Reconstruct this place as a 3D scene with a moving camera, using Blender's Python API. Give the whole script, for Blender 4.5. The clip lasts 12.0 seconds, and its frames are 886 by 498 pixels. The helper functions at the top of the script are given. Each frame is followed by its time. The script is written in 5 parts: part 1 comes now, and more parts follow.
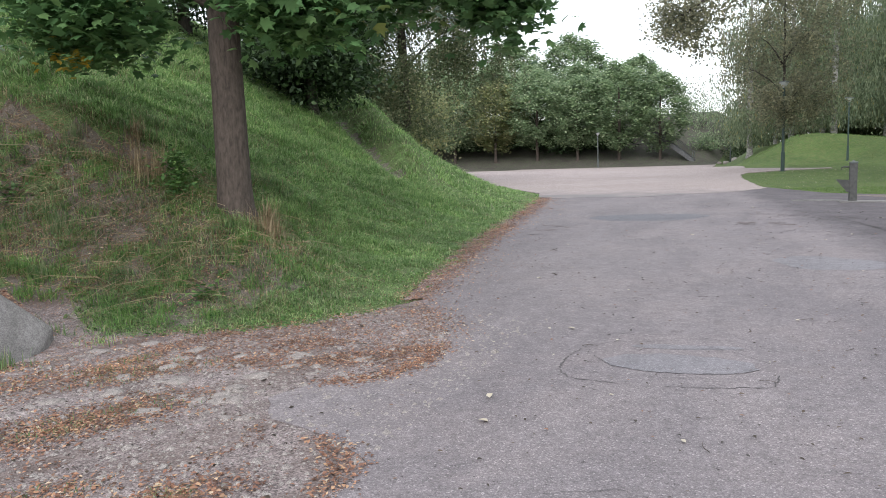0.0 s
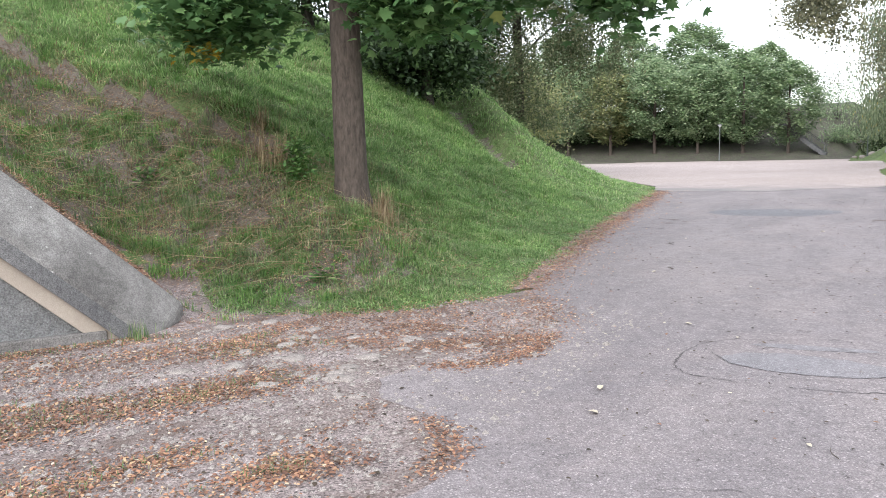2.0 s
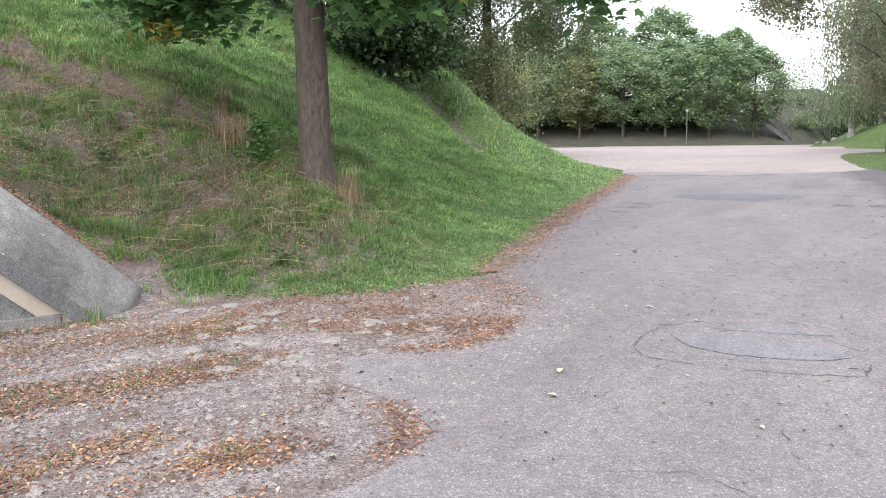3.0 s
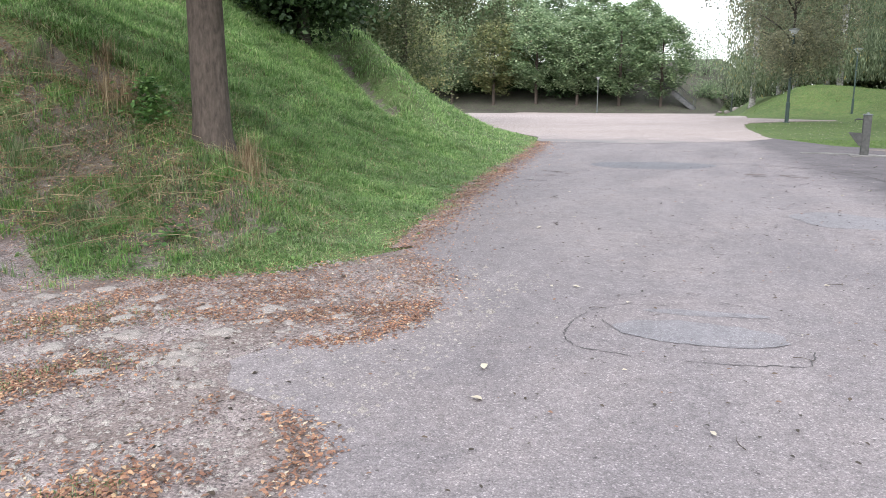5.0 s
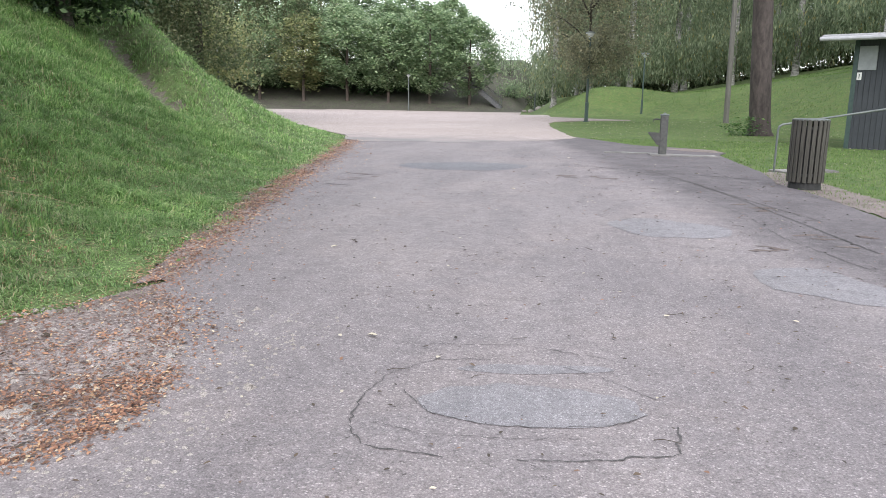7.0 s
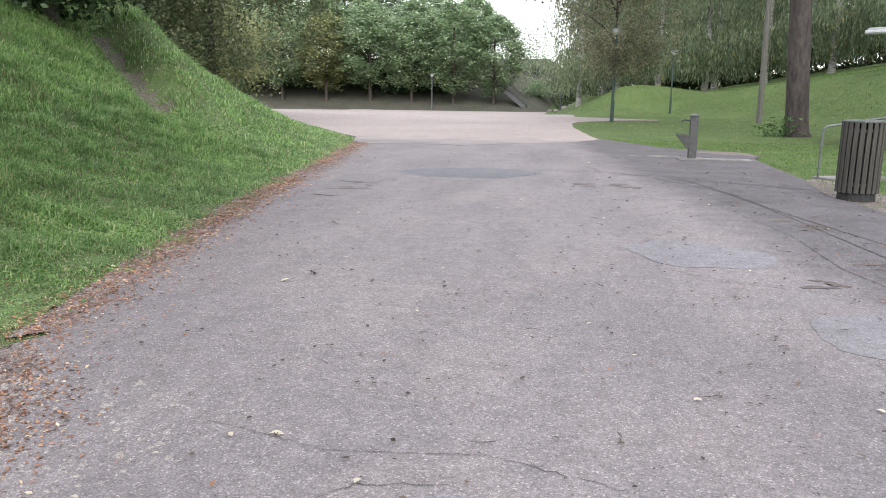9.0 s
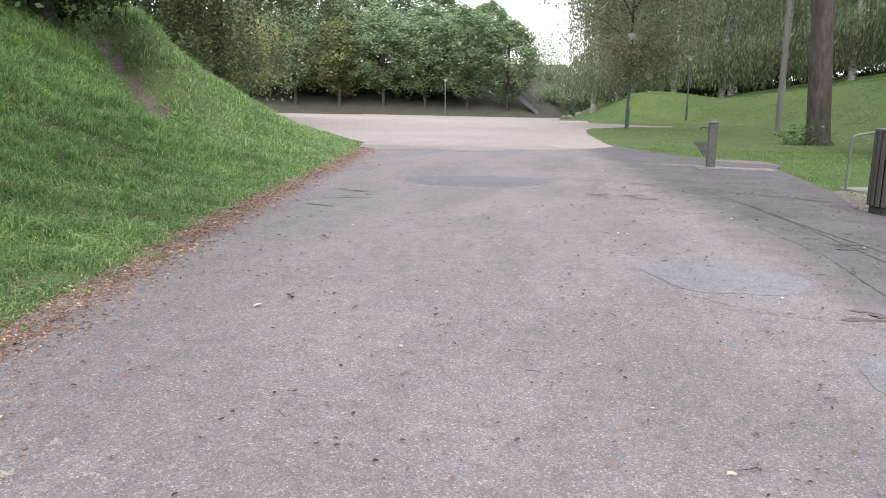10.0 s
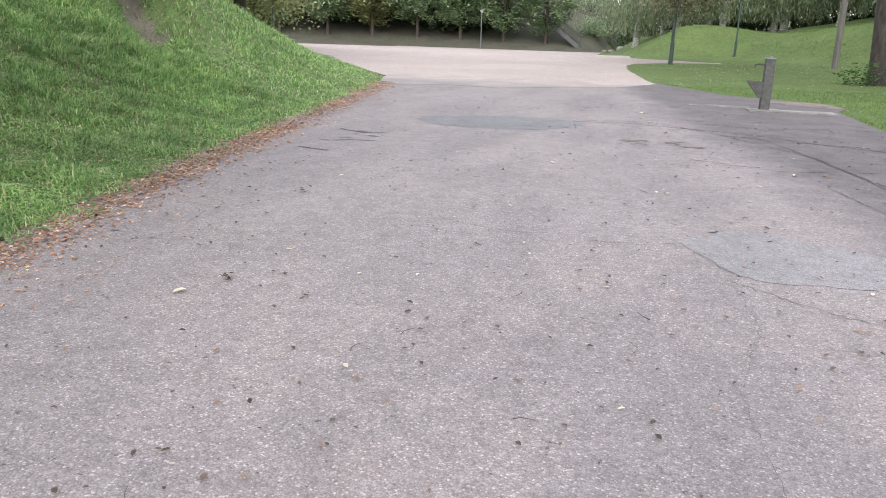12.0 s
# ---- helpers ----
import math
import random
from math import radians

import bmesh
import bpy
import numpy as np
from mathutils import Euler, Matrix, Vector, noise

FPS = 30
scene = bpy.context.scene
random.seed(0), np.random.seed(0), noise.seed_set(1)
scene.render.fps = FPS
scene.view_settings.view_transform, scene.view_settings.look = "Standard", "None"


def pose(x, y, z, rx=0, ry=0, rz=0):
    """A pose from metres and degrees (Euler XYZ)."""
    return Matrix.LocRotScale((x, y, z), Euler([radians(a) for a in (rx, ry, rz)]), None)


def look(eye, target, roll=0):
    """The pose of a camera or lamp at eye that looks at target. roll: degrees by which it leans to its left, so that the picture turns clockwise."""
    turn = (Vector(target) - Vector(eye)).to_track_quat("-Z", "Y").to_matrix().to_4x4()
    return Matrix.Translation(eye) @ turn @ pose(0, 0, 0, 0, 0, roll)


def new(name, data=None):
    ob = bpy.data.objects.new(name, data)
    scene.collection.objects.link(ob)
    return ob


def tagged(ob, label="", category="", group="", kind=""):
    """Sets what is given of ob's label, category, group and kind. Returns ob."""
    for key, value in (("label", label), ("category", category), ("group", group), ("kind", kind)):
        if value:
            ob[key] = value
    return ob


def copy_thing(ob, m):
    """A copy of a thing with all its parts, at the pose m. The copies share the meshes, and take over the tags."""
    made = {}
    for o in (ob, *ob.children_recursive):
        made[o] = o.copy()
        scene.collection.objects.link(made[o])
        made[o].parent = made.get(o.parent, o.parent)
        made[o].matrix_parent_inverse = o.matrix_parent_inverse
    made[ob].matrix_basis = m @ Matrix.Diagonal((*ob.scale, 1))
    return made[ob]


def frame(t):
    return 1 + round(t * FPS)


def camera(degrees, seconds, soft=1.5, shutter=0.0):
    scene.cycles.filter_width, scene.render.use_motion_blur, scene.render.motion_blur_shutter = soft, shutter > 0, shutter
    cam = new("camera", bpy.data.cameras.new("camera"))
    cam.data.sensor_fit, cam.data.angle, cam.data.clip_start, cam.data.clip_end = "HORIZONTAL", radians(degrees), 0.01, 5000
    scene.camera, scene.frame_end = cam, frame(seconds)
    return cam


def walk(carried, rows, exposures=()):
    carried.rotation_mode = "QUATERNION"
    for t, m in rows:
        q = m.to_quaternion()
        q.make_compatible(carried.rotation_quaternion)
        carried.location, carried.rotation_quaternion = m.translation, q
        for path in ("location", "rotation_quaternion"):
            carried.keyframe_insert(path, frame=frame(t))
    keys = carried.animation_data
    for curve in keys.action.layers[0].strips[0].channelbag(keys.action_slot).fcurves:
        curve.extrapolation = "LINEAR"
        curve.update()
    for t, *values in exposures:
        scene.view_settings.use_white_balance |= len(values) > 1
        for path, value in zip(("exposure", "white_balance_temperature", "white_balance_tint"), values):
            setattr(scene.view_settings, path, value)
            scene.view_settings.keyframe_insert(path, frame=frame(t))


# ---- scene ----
cam = camera(61.0, 12.0, 0.7)
PATH = [
    (0, (0.0, 0.0, 1.45), (-0.822, 1.807, 1.204), -2.1),
    (0.5, (-0.003, -0.005, 1.445), (-0.896, 1.767, 1.193), -2.1),
    (1, (-0.018, -0.013, 1.435), (-1.07, 1.67, 1.188), -1.9),
    (1.5, (-0.013, -0.015, 1.426), (-1.093, 1.649, 1.17), -1.8),
    (2, (-0.017, -0.003, 1.418), (-1.094, 1.663, 1.16), -1.7),
    (2.5, (-0.016, 0.024, 1.417), (-1.09, 1.689, 1.147), -1.8),
    (3, (0.01, 0.059, 1.411), (-0.996, 1.76, 1.106), -1.2),
    (3.2, (0.005, 0.074, 1.408), (-0.967, 1.789, 1.069), -0.8),
    (4.8, (-0.239, 0.502, 1.404), (-1.04, 2.29, 1.003), -0.1),
    (5, (-0.263, 0.59, 1.394), (-1.06, 2.38, 0.995), -0.2),
    (5.5, (-0.412, 0.914, 1.365), (-0.984, 2.781, 0.935), 3.8),
    (6, (-0.369, 1.255, 1.332), (-0.79, 3.148, 0.842), 2.5),
    (6.5, (-0.396, 1.598, 1.346), (-0.859, 3.486, 0.877), 1.1),
    (7, (-0.466, 1.95, 1.351), (-0.803, 3.879, 0.947), 0.8),
    (7.2, (-0.428, 2.068, 1.352), (-0.758, 3.998, 0.941), 0.5),
    (8.8, (-0.336, 3.158, 1.357), (-0.716, 5.081, 0.958), 0.7),
    (9, (-0.333, 3.27, 1.351), (-0.739, 5.186, 0.945), 0.6),
    (9.5, (-0.406, 3.601, 1.354), (-0.841, 5.514, 0.964), 1.3),
    (10, (-0.333, 3.902, 1.34), (-0.774, 5.813, 0.947), 0.9),
    (10.5, (-0.315, 4.184, 1.341), (-0.929, 6.029, 0.871), 1.0),
    (11, (-0.336, 4.537, 1.341), (-0.774, 6.441, 0.912), 3.5),
    (11.5, (-0.285, 4.848, 1.327), (-0.719, 6.74, 0.845), 2.0),
    (12, (-0.348, 5.139, 1.292), (-0.862, 6.989, 0.732), 1.6),
]
walk(cam, [(t, look(eye, target, roll)) for t, eye, target, roll in PATH],
     [(t, stops, kelvin, 11) for t, stops, kelvin in ((0, -0.06, 6240), (0.5, -0.08, 6240), (1.0, 0.08, 6260), (1.5, 0.34, 6280), (3.2, 0.46, 6270), (5.0, 0.40, 6240), (6.0, 0.42, 6280), (6.5, 0.50, 6280),
                                                      (7.0, 0.32, 6280), (9.5, 0.28, 6340), (10.5, 0.30, 6420), (12, 0.42, 6420))])

# ---- sky and sun: bright overcast day ----
world = bpy.data.worlds.new("overcast_sky")
scene.world = world
world.use_nodes = True
wn = world.node_tree
wn.nodes.clear()
sky = wn.nodes.new("ShaderNodeTexSky")
sky.sky_type = "NISHITA"
sky.sun_disc = False
sky.sun_elevation = radians(39)
sky.sun_rotation = radians(165)
sky.air_density, sky.dust_density, sky.ozone_density = 1.0, 3.0, 1.5
soften = wn.nodes.new("ShaderNodeHueSaturation")
soften.inputs["Saturation"].default_value = 0.42
soften.inputs["Value"].default_value = 7.0
# a closed cloud cover evens out the clear sky's gradient
cloud = wn.nodes.new("ShaderNodeGamma")
cloud.inputs["Gamma"].default_value = 0.35
bg = wn.nodes.new("ShaderNodeBackground")
bg.inputs["Strength"].default_value = 0.15
wout = wn.nodes.new("ShaderNodeOutputWorld")
wn.links.new(sky.outputs[0], cloud.inputs["Color"])
wn.links.new(cloud.outputs[0], soften.inputs["Color"])
wn.links.new(soften.outputs[0], bg.inputs["Color"])
wn.links.new(bg.outputs[0], wout.inputs["Surface"])

sun_data = bpy.data.lights.new("sun", "SUN")
sun_data.energy, sun_data.angle, sun_data.color = 1.15, radians(40), (1.0, 0.985, 0.965)
sun = new("sun", sun_data)
sun.matrix_world = look((18, -55, 54), (0, 10, 0))

rng = np.random.default_rng(7)


# ---- materials ----
def nodes_of(name):
    m = bpy.data.materials.new(name)
    m.use_nodes = True
    nt = m.node_tree
    return m, nt, nt.nodes["Principled BSDF"]


def noise_node(nt, scale, detail=6.0, rough=0.6, coords=None, distort=0.0):
    n = nt.nodes.new("ShaderNodeTexNoise")
    n.inputs["Scale"].default_value, n.inputs["Detail"].default_value = scale, detail
    n.inputs["Roughness"].default_value, n.inputs["Distortion"].default_value = rough, distort
    if coords is not None:
        nt.links.new(coords, n.inputs["Vector"])
    return n.outputs["Fac"]


def ramp_node(nt, fac, stops):
    r = nt.nodes.new("ShaderNodeValToRGB")
    while len(r.color_ramp.elements) < len(stops):
        r.color_ramp.elements.new(0.5)
    for e, (p, c) in zip(r.color_ramp.elements, stops):
        e.position = p
        e.color = (*c, 1) if len(c) == 3 else c
    nt.links.new(fac, r.inputs["Fac"])
    return r.outputs["Color"]


def mix_node(nt, fac, a, b, blend="MIX"):
    m = nt.nodes.new("ShaderNodeMix")
    m.data_type, m.blend_type = "RGBA", blend
    for sock, v in ((m.inputs[0], fac), (m.inputs[6], a), (m.inputs[7], b)):
        if isinstance(v, (int, float)):
            sock.default_value = v
        elif isinstance(v, tuple):
            sock.default_value = (*v, 1)
        else:
            nt.links.new(v, sock)
    return m.outputs[2]


def bump_node(nt, bsdf, height, strength, distance):
    b = nt.nodes.new("ShaderNodeBump")
    b.inputs["Strength"].default_value, b.inputs["Distance"].default_value = strength, distance
    nt.links.new(height, b.inputs["Height"])
    nt.links.new(b.outputs[0], bsdf.inputs["Normal"])


def world_pos(nt):
    return nt.nodes.new("ShaderNodeNewGeometry").outputs["Position"]


def surface(name, c1, c2, c3, big=0.6, mid=6.0, fine=140.0, rough=0.9, bump=0.5, dist=0.01, speck=None, amount=0.8):
    """Rough mineral surface: broad stains, medium blotches and fine grain, all in world metres."""
    m, nt, bsdf = nodes_of(name)
    p = world_pos(nt)
    base = ramp_node(nt, noise_node(nt, big, 5, 0.6, p, 0.4), [(0.35, c1), (0.65, c2)])
    blot = ramp_node(nt, noise_node(nt, mid, 6, 0.65, p), [(0.38, (0, 0, 0)), (0.68, (1, 1, 1))])
    col = mix_node(nt, blot, base, c3)
    grain = noise_node(nt, fine, 3, 0.7, p)
    g = ramp_node(nt, grain, [(0.36, (0.45, 0.45, 0.45)), (0.64, (1.5, 1.5, 1.5))])
    col = mix_node(nt, amount, col, g, "MULTIPLY")
    coarse = noise_node(nt, fine * 0.22, 5, 0.75, p)
    g2 = ramp_node(nt, coarse, [(0.34, (0.72, 0.71, 0.71)), (0.66, (1.25, 1.25, 1.24))])
    col = mix_node(nt, amount, col, g2, "MULTIPLY")
    if speck:
        v = nt.nodes.new("ShaderNodeTexVoronoi")
        v.inputs["Scale"].default_value = speck[0]
        nt.links.new(p, v.inputs["Vector"])
        s = ramp_node(nt, v.outputs["Distance"], [(speck[1], (1, 1, 1)), (speck[1] + 0.06, (0, 0, 0))])
        chosen = nt.nodes.new("ShaderNodeSeparateColor")
        nt.links.new(v.outputs["Color"], chosen.inputs[0])
        pale = ramp_node(nt, chosen.outputs[0], [(0.76, (0, 0, 0)), (0.80, (1, 1, 1))])
        dark = ramp_node(nt, chosen.outputs[1], [(0.84, (0, 0, 0)), (0.88, (1, 1, 1))])
        col = mix_node(nt, mix_node(nt, 1.0, s, pale, "MULTIPLY"), col, speck[2])
        col = mix_node(nt, mix_node(nt, 1.0, s, dark, "MULTIPLY"), col, tuple(0.18 * k for k in speck[2]))
    nt.links.new(col, bsdf.inputs["Base Color"])
    bsdf.inputs["Roughness"].default_value = rough
    bsdf.inputs["Specular IOR Level"].default_value = 0.3
    bump_node(nt, bsdf, grain, bump, dist)
    return m


def asphalt_surface(name, c1, c2, warm, worn=0.5, chips=125.0, older=None):
    """Worn asphalt: long faint stains, warm dusty patches, and stone chips each of its own grey."""
    m, nt, bsdf = nodes_of(name)
    p = world_pos(nt)
    mp = nt.nodes.new("ShaderNodeMapping")
    mp.inputs["Rotation"].default_value, mp.inputs["Scale"].default_value = (0, 0, radians(-14)), (1.0, 0.30, 1.0)
    nt.links.new(p, mp.inputs["Vector"])
    col = ramp_node(nt, noise_node(nt, 0.9, 6, 0.6, mp.outputs[0], 0.3), [(0.36, c1), (0.62, c2)])
    dusty = ramp_node(nt, noise_node(nt, 0.75, 8, 0.68, p, 0.5), [(0.47, (0, 0, 0)), (0.70, (worn, worn, worn))])
    col = mix_node(nt, dusty, col, warm)
    if older:
        # older asphalt strip beyond a slanting ragged joint, dark tone deepened for tree shade
        side = nt.nodes.new("ShaderNodeVectorMath")
        side.operation = "DOT_PRODUCT"
        side.inputs[1].default_value = (1.0, 0.167, 0.0)
        nt.links.new(p, side.inputs[0])
        rag = nt.nodes.new("ShaderNodeMath")
        rag.operation = "MULTIPLY_ADD"
        rag.inputs[1].default_value = 1.5
        nt.links.new(noise_node(nt, 1.3, 7, 0.65, p), rag.inputs[0])
        nt.links.new(side.outputs["Value"], rag.inputs[2])
        far = nt.nodes.new("ShaderNodeMapRange")
        far.inputs["From Min"].default_value, far.inputs["From Max"].default_value = 3.35, 4.15
        nt.links.new(rag.outputs[0], far.inputs["Value"])
        dark = ramp_node(nt, noise_node(nt, 1.1, 7, 0.7, p, 0.6), [(0.35, older), (0.66, tuple(1.45 * k for k in older))])
        col = mix_node(nt, far.outputs[0], col, dark)
    for scale, detail, lo, hi in ((7.0, 7, 0.88, 1.11), (34.0, 5, 0.84, 1.16), (170.0, 3, 0.76, 1.24)):
        g = ramp_node(nt, noise_node(nt, scale, detail, 0.7, p), [(0.34, (lo, lo, lo)), (0.66, (hi, hi, hi))])
        col = mix_node(nt, 0.9, col, g, "MULTIPLY")
    v = nt.nodes.new("ShaderNodeTexVoronoi")
    v.inputs["Scale"].default_value = chips
    nt.links.new(p, v.inputs["Vector"])
    tone = nt.nodes.new("ShaderNodeSeparateColor")
    nt.links.new(v.outputs["Color"], tone.inputs[0])
    grey = ramp_node(nt, tone.outputs[0], [(0.0, (0.74, 0.73, 0.73)), (0.5, (0.98, 0.97, 0.97)), (0.90, (1.08, 1.07, 1.06)), (0.95, (1.42, 1.40, 1.38)), (1.0, (1.7, 1.67, 1.64))])
    body = ramp_node(nt, v.outputs["Distance"], [(0.30, (1, 1, 1)), (0.65, (0.80, 0.80, 0.80))])
    col = mix_node(nt, 1.0, mix_node(nt, 1.0, col, grey, "MULTIPLY"), body, "MULTIPLY")
    pits = ramp_node(nt, noise_node(nt, 26, 6, 0.75, p), [(0.32, (0.38, 0.36, 0.36)), (0.38, (1, 1, 1))])
    col = mix_node(nt, 1.0, col, pits, "MULTIPLY")
    nt.links.new(col, bsdf.inputs["Base Color"])
    bsdf.inputs["Roughness"].default_value = 0.82
    bsdf.inputs["Specular IOR Level"].default_value = 0.3
    bump_node(nt, bsdf, body, 0.9, 0.005)
    return m


def leafy(name, stops, translucent=0.35, rough=0.55):
    """Leaves or blades: colour varies from leaf to leaf, and some light comes through."""
    m, nt, bsdf = nodes_of(name)
    r = nt.nodes.new("ShaderNodeNewGeometry").outputs["Random Per Island"]
    col = ramp_node(nt, r, stops)
    big = ramp_node(nt, noise_node(nt, 0.9, 3, 0.6, world_pos(nt)), [(0.35, (0.78, 0.79, 0.78)), (0.68, (1.24, 1.22, 1.12))])
    col = mix_node(nt, 0.8, col, big, "MULTIPLY")
    spots_ = ramp_node(nt, noise_node(nt, 4.5, 4, 0.65, world_pos(nt)), [(0.35, (0.72, 0.74, 0.72)), (0.66, (1.25, 1.22, 1.2))])
    col = mix_node(nt, 0.7, col, spots_, "MULTIPLY")
    nt.links.new(col, bsdf.inputs["Base Color"])
    bsdf.inputs["Roughness"].default_value = rough
    bsdf.inputs["Specular IOR Level"].default_value = 0.35
    t = nt.nodes.new("ShaderNodeBsdfTranslucent")
    nt.links.new(col, t.inputs["Color"])
    mx = nt.nodes.new("ShaderNodeMixShader")
    mx.inputs[0].default_value = translucent
    nt.links.new(bsdf.outputs[0], mx.inputs[1])
    nt.links.new(t.outputs[0], mx.inputs[2])
    nt.links.new(mx.outputs[0], nt.nodes["Material Output"].inputs["Surface"])
    return m


def plain(name, c1, c2, scale=8.0, rough=0.6, metal=0.0, bump=0.2, dist=0.004, stretch=(1, 1, 1)):
    m, nt, bsdf = nodes_of(name)
    tc = nt.nodes.new("ShaderNodeTexCoord")
    mp = nt.nodes.new("ShaderNodeMapping")
    mp.inputs["Scale"].default_value = stretch
    nt.links.new(tc.outputs["Object"], mp.inputs["Vector"])
    n = noise_node(nt, scale, 7, 0.65, mp.outputs[0], 0.3)
    nt.links.new(ramp_node(nt, n, [(0.32, c1), (0.68, c2)]), bsdf.inputs["Base Color"])
    bsdf.inputs["Roughness"].default_value, bsdf.inputs["Metallic"].default_value = rough, metal
    bump_node(nt, bsdf, n, bump, dist)
    return m


M = {}
M["asphalt"] = asphalt_surface("asphalt", (0.213, 0.192, 0.198), (0.276, 0.247, 0.250), (0.305, 0.264, 0.258), 0.6, 125.0, (0.122, 0.110, 0.115))
M["patch"] = asphalt_surface("patch_asphalt", (0.226, 0.217, 0.229), (0.275, 0.262, 0.276), (0.287, 0.264, 0.265), 0.35, 190)
M["old_repair"] = asphalt_surface("old_repair_asphalt", (0.172, 0.170, 0.184), (0.218, 0.214, 0.231), (0.24, 0.226, 0.23), 0.3, 190)
M["crack"] = surface("crack", (0.06, 0.057, 0.058), (0.14, 0.13, 0.13), (0.09, 0.085, 0.083), 2, 9, 200, 0.95)
M["stain"] = surface("damp_earth_stain", (0.105, 0.085, 0.08), (0.19, 0.165, 0.155), (0.14, 0.105, 0.095), 1.5, 6, 120, 0.9)
M["gravel"] = surface("pink_gravel", (0.34, 0.285, 0.27), (0.44, 0.375, 0.355), (0.38, 0.32, 0.30), 0.12, 0.9, 60, 0.95, 0.5, 0.01,
                      (40, 0.16, (0.5, 0.45, 0.42)))
M["dirt"] = surface("trodden_dirt", (0.235, 0.192, 0.184), (0.455, 0.388, 0.376), (0.30, 0.248, 0.238), 1.6, 8.0, 75, 0.95, 1.0, 0.025,
                    (42, 0.30, (0.58, 0.52, 0.50)), 1.0)
nt = M["gravel"].node_tree
bsdf = nt.nodes["Principled BSDF"]
old = bsdf.inputs["Base Color"].links[0].from_socket
pos = world_pos(nt)
sep = nt.nodes.new("ShaderNodeSeparateXYZ")
nt.links.new(pos, sep.inputs[0])
rng_y = nt.nodes.new("ShaderNodeMapRange")
rng_y.inputs["From Min"].default_value, rng_y.inputs["From Max"].default_value = 22.0, 31.0
nt.links.new(sep.outputs["Y"], rng_y.inputs["Value"])
add = nt.nodes.new("ShaderNodeMath")
nt.links.new(rng_y.outputs[0], add.inputs[0])
nt.links.new(noise_node(nt, 0.7, 6, 0.7, pos), add.inputs[1])
sand = ramp_node(nt, add.outputs[0], [(0.55, (0, 0, 0)), (1.0, (1, 1, 1))])
nt.links.new(mix_node(nt, sand, (0.22, 0.205, 0.205), old), bsdf.inputs["Base Color"])
# brown streaks of trodden litter in the pale dirt
nt = M["dirt"].node_tree
bsdf = nt.nodes["Principled BSDF"]
old = bsdf.inputs["Base Color"].links[0].from_socket
mp_ = nt.nodes.new("ShaderNodeMapping")
mp_.vector_type = "TEXTURE"
mp_.inputs["Rotation"].default_value, mp_.inputs["Scale"].default_value = (0, 0, radians(-20)), (0.42, 1.8, 1)
nt.links.new(world_pos(nt), mp_.inputs["Vector"])
lit = ramp_node(nt, noise_node(nt, 1.0, 8, 0.72, mp_.outputs[0]), [(0.46, (0, 0, 0)), (0.62, (0.8, 0.8, 0.8))])
nt.links.new(mix_node(nt, lit, old, (0.19, 0.145, 0.125)), bsdf.inputs["Base Color"])
M["humus"] = surface("leaf_mould_dirt", (0.17, 0.135, 0.125), (0.33, 0.285, 0.27), (0.24, 0.195, 0.18), 2.2, 7, 100, 0.95, 1.0, 0.02,
                     (50, 0.18, (0.42, 0.37, 0.34)))
M["stone"] = surface("field_stone", (0.27, 0.24, 0.22), (0.38, 0.35, 0.32), (0.31, 0.27, 0.25), 3, 14, 160, 0.85, 0.6, 0.01)
M["soil"] = surface("turf_soil", (0.09, 0.15, 0.05), (0.14, 0.21, 0.075), (0.15, 0.165, 0.08), 0.5, 3.0, 40, 0.95, 0.9, 0.03)
M["turf"] = surface("short_turf", (0.058, 0.108, 0.032), (0.108, 0.172, 0.05), (0.142, 0.165, 0.062), 0.4, 3.5, 45, 0.95, 0.9, 0.02)
# soil under the limes, its colour darkened to stand for the trees' shade
M["wood_floor"] = surface("shaded_wood_floor", (0.085, 0.072, 0.066), (0.13, 0.112, 0.10), (0.10, 0.115, 0.07), 0.4, 2, 30, 0.95, 0.9, 0.03)
M["bare"] = surface("bare_bank_soil", (0.12, 0.10, 0.08), (0.24, 0.205, 0.18), (0.16, 0.135, 0.11), 1.3, 7, 90, 0.95, 0.9, 0.02)
M["concrete"] = surface("weathered_concrete", (0.115, 0.109, 0.104), (0.335, 0.32, 0.308), (0.20, 0.19, 0.182), 1.3, 4.0, 90, 0.85, 0.7, 0.012, (9, 0.05, (0.5, 0.49, 0.47)), 0.65)
M["concrete_dark"] = surface("dark_grey_concrete", (0.10, 0.10, 0.105), (0.20, 0.198, 0.20), (0.14, 0.14, 0.142), 2.5, 10, 130, 0.88, 0.5, 0.008)
M["render"] = surface("rough_cast_render", (0.22, 0.225, 0.225), (0.30, 0.30, 0.30), (0.25, 0.25, 0.25), 2, 22, 70, 0.9, 1.0, 0.03, None, 0.6)
M["tan"] = surface("tan_painted_band", (0.33, 0.285, 0.24), (0.43, 0.375, 0.32), (0.38, 0.325, 0.275), 1.5, 8, 140, 0.8, 0.3, 0.005, None, 0.2)
M["grass"] = leafy("grass_blade", [(0.0, (0.12, 0.22, 0.07)), (0.45, (0.255, 0.41, 0.155)), (0.85, (0.41, 0.57, 0.255)), (1.0, (0.62, 0.61, 0.40))], 0.5)
M["lawn"] = leafy("lawn_blade", [(0.0, (0.105, 0.18, 0.056)), (0.5, (0.16, 0.255, 0.08)), (1.0, (0.225, 0.315, 0.115))], 0.45)
M["bankgrass"] = leafy("long_grass_blade", [(0.0, (0.10, 0.185, 0.075)), (0.5, (0.185, 0.275, 0.125)), (0.85, (0.30, 0.32, 0.19)), (1.0, (0.48, 0.42, 0.30))], 0.45)
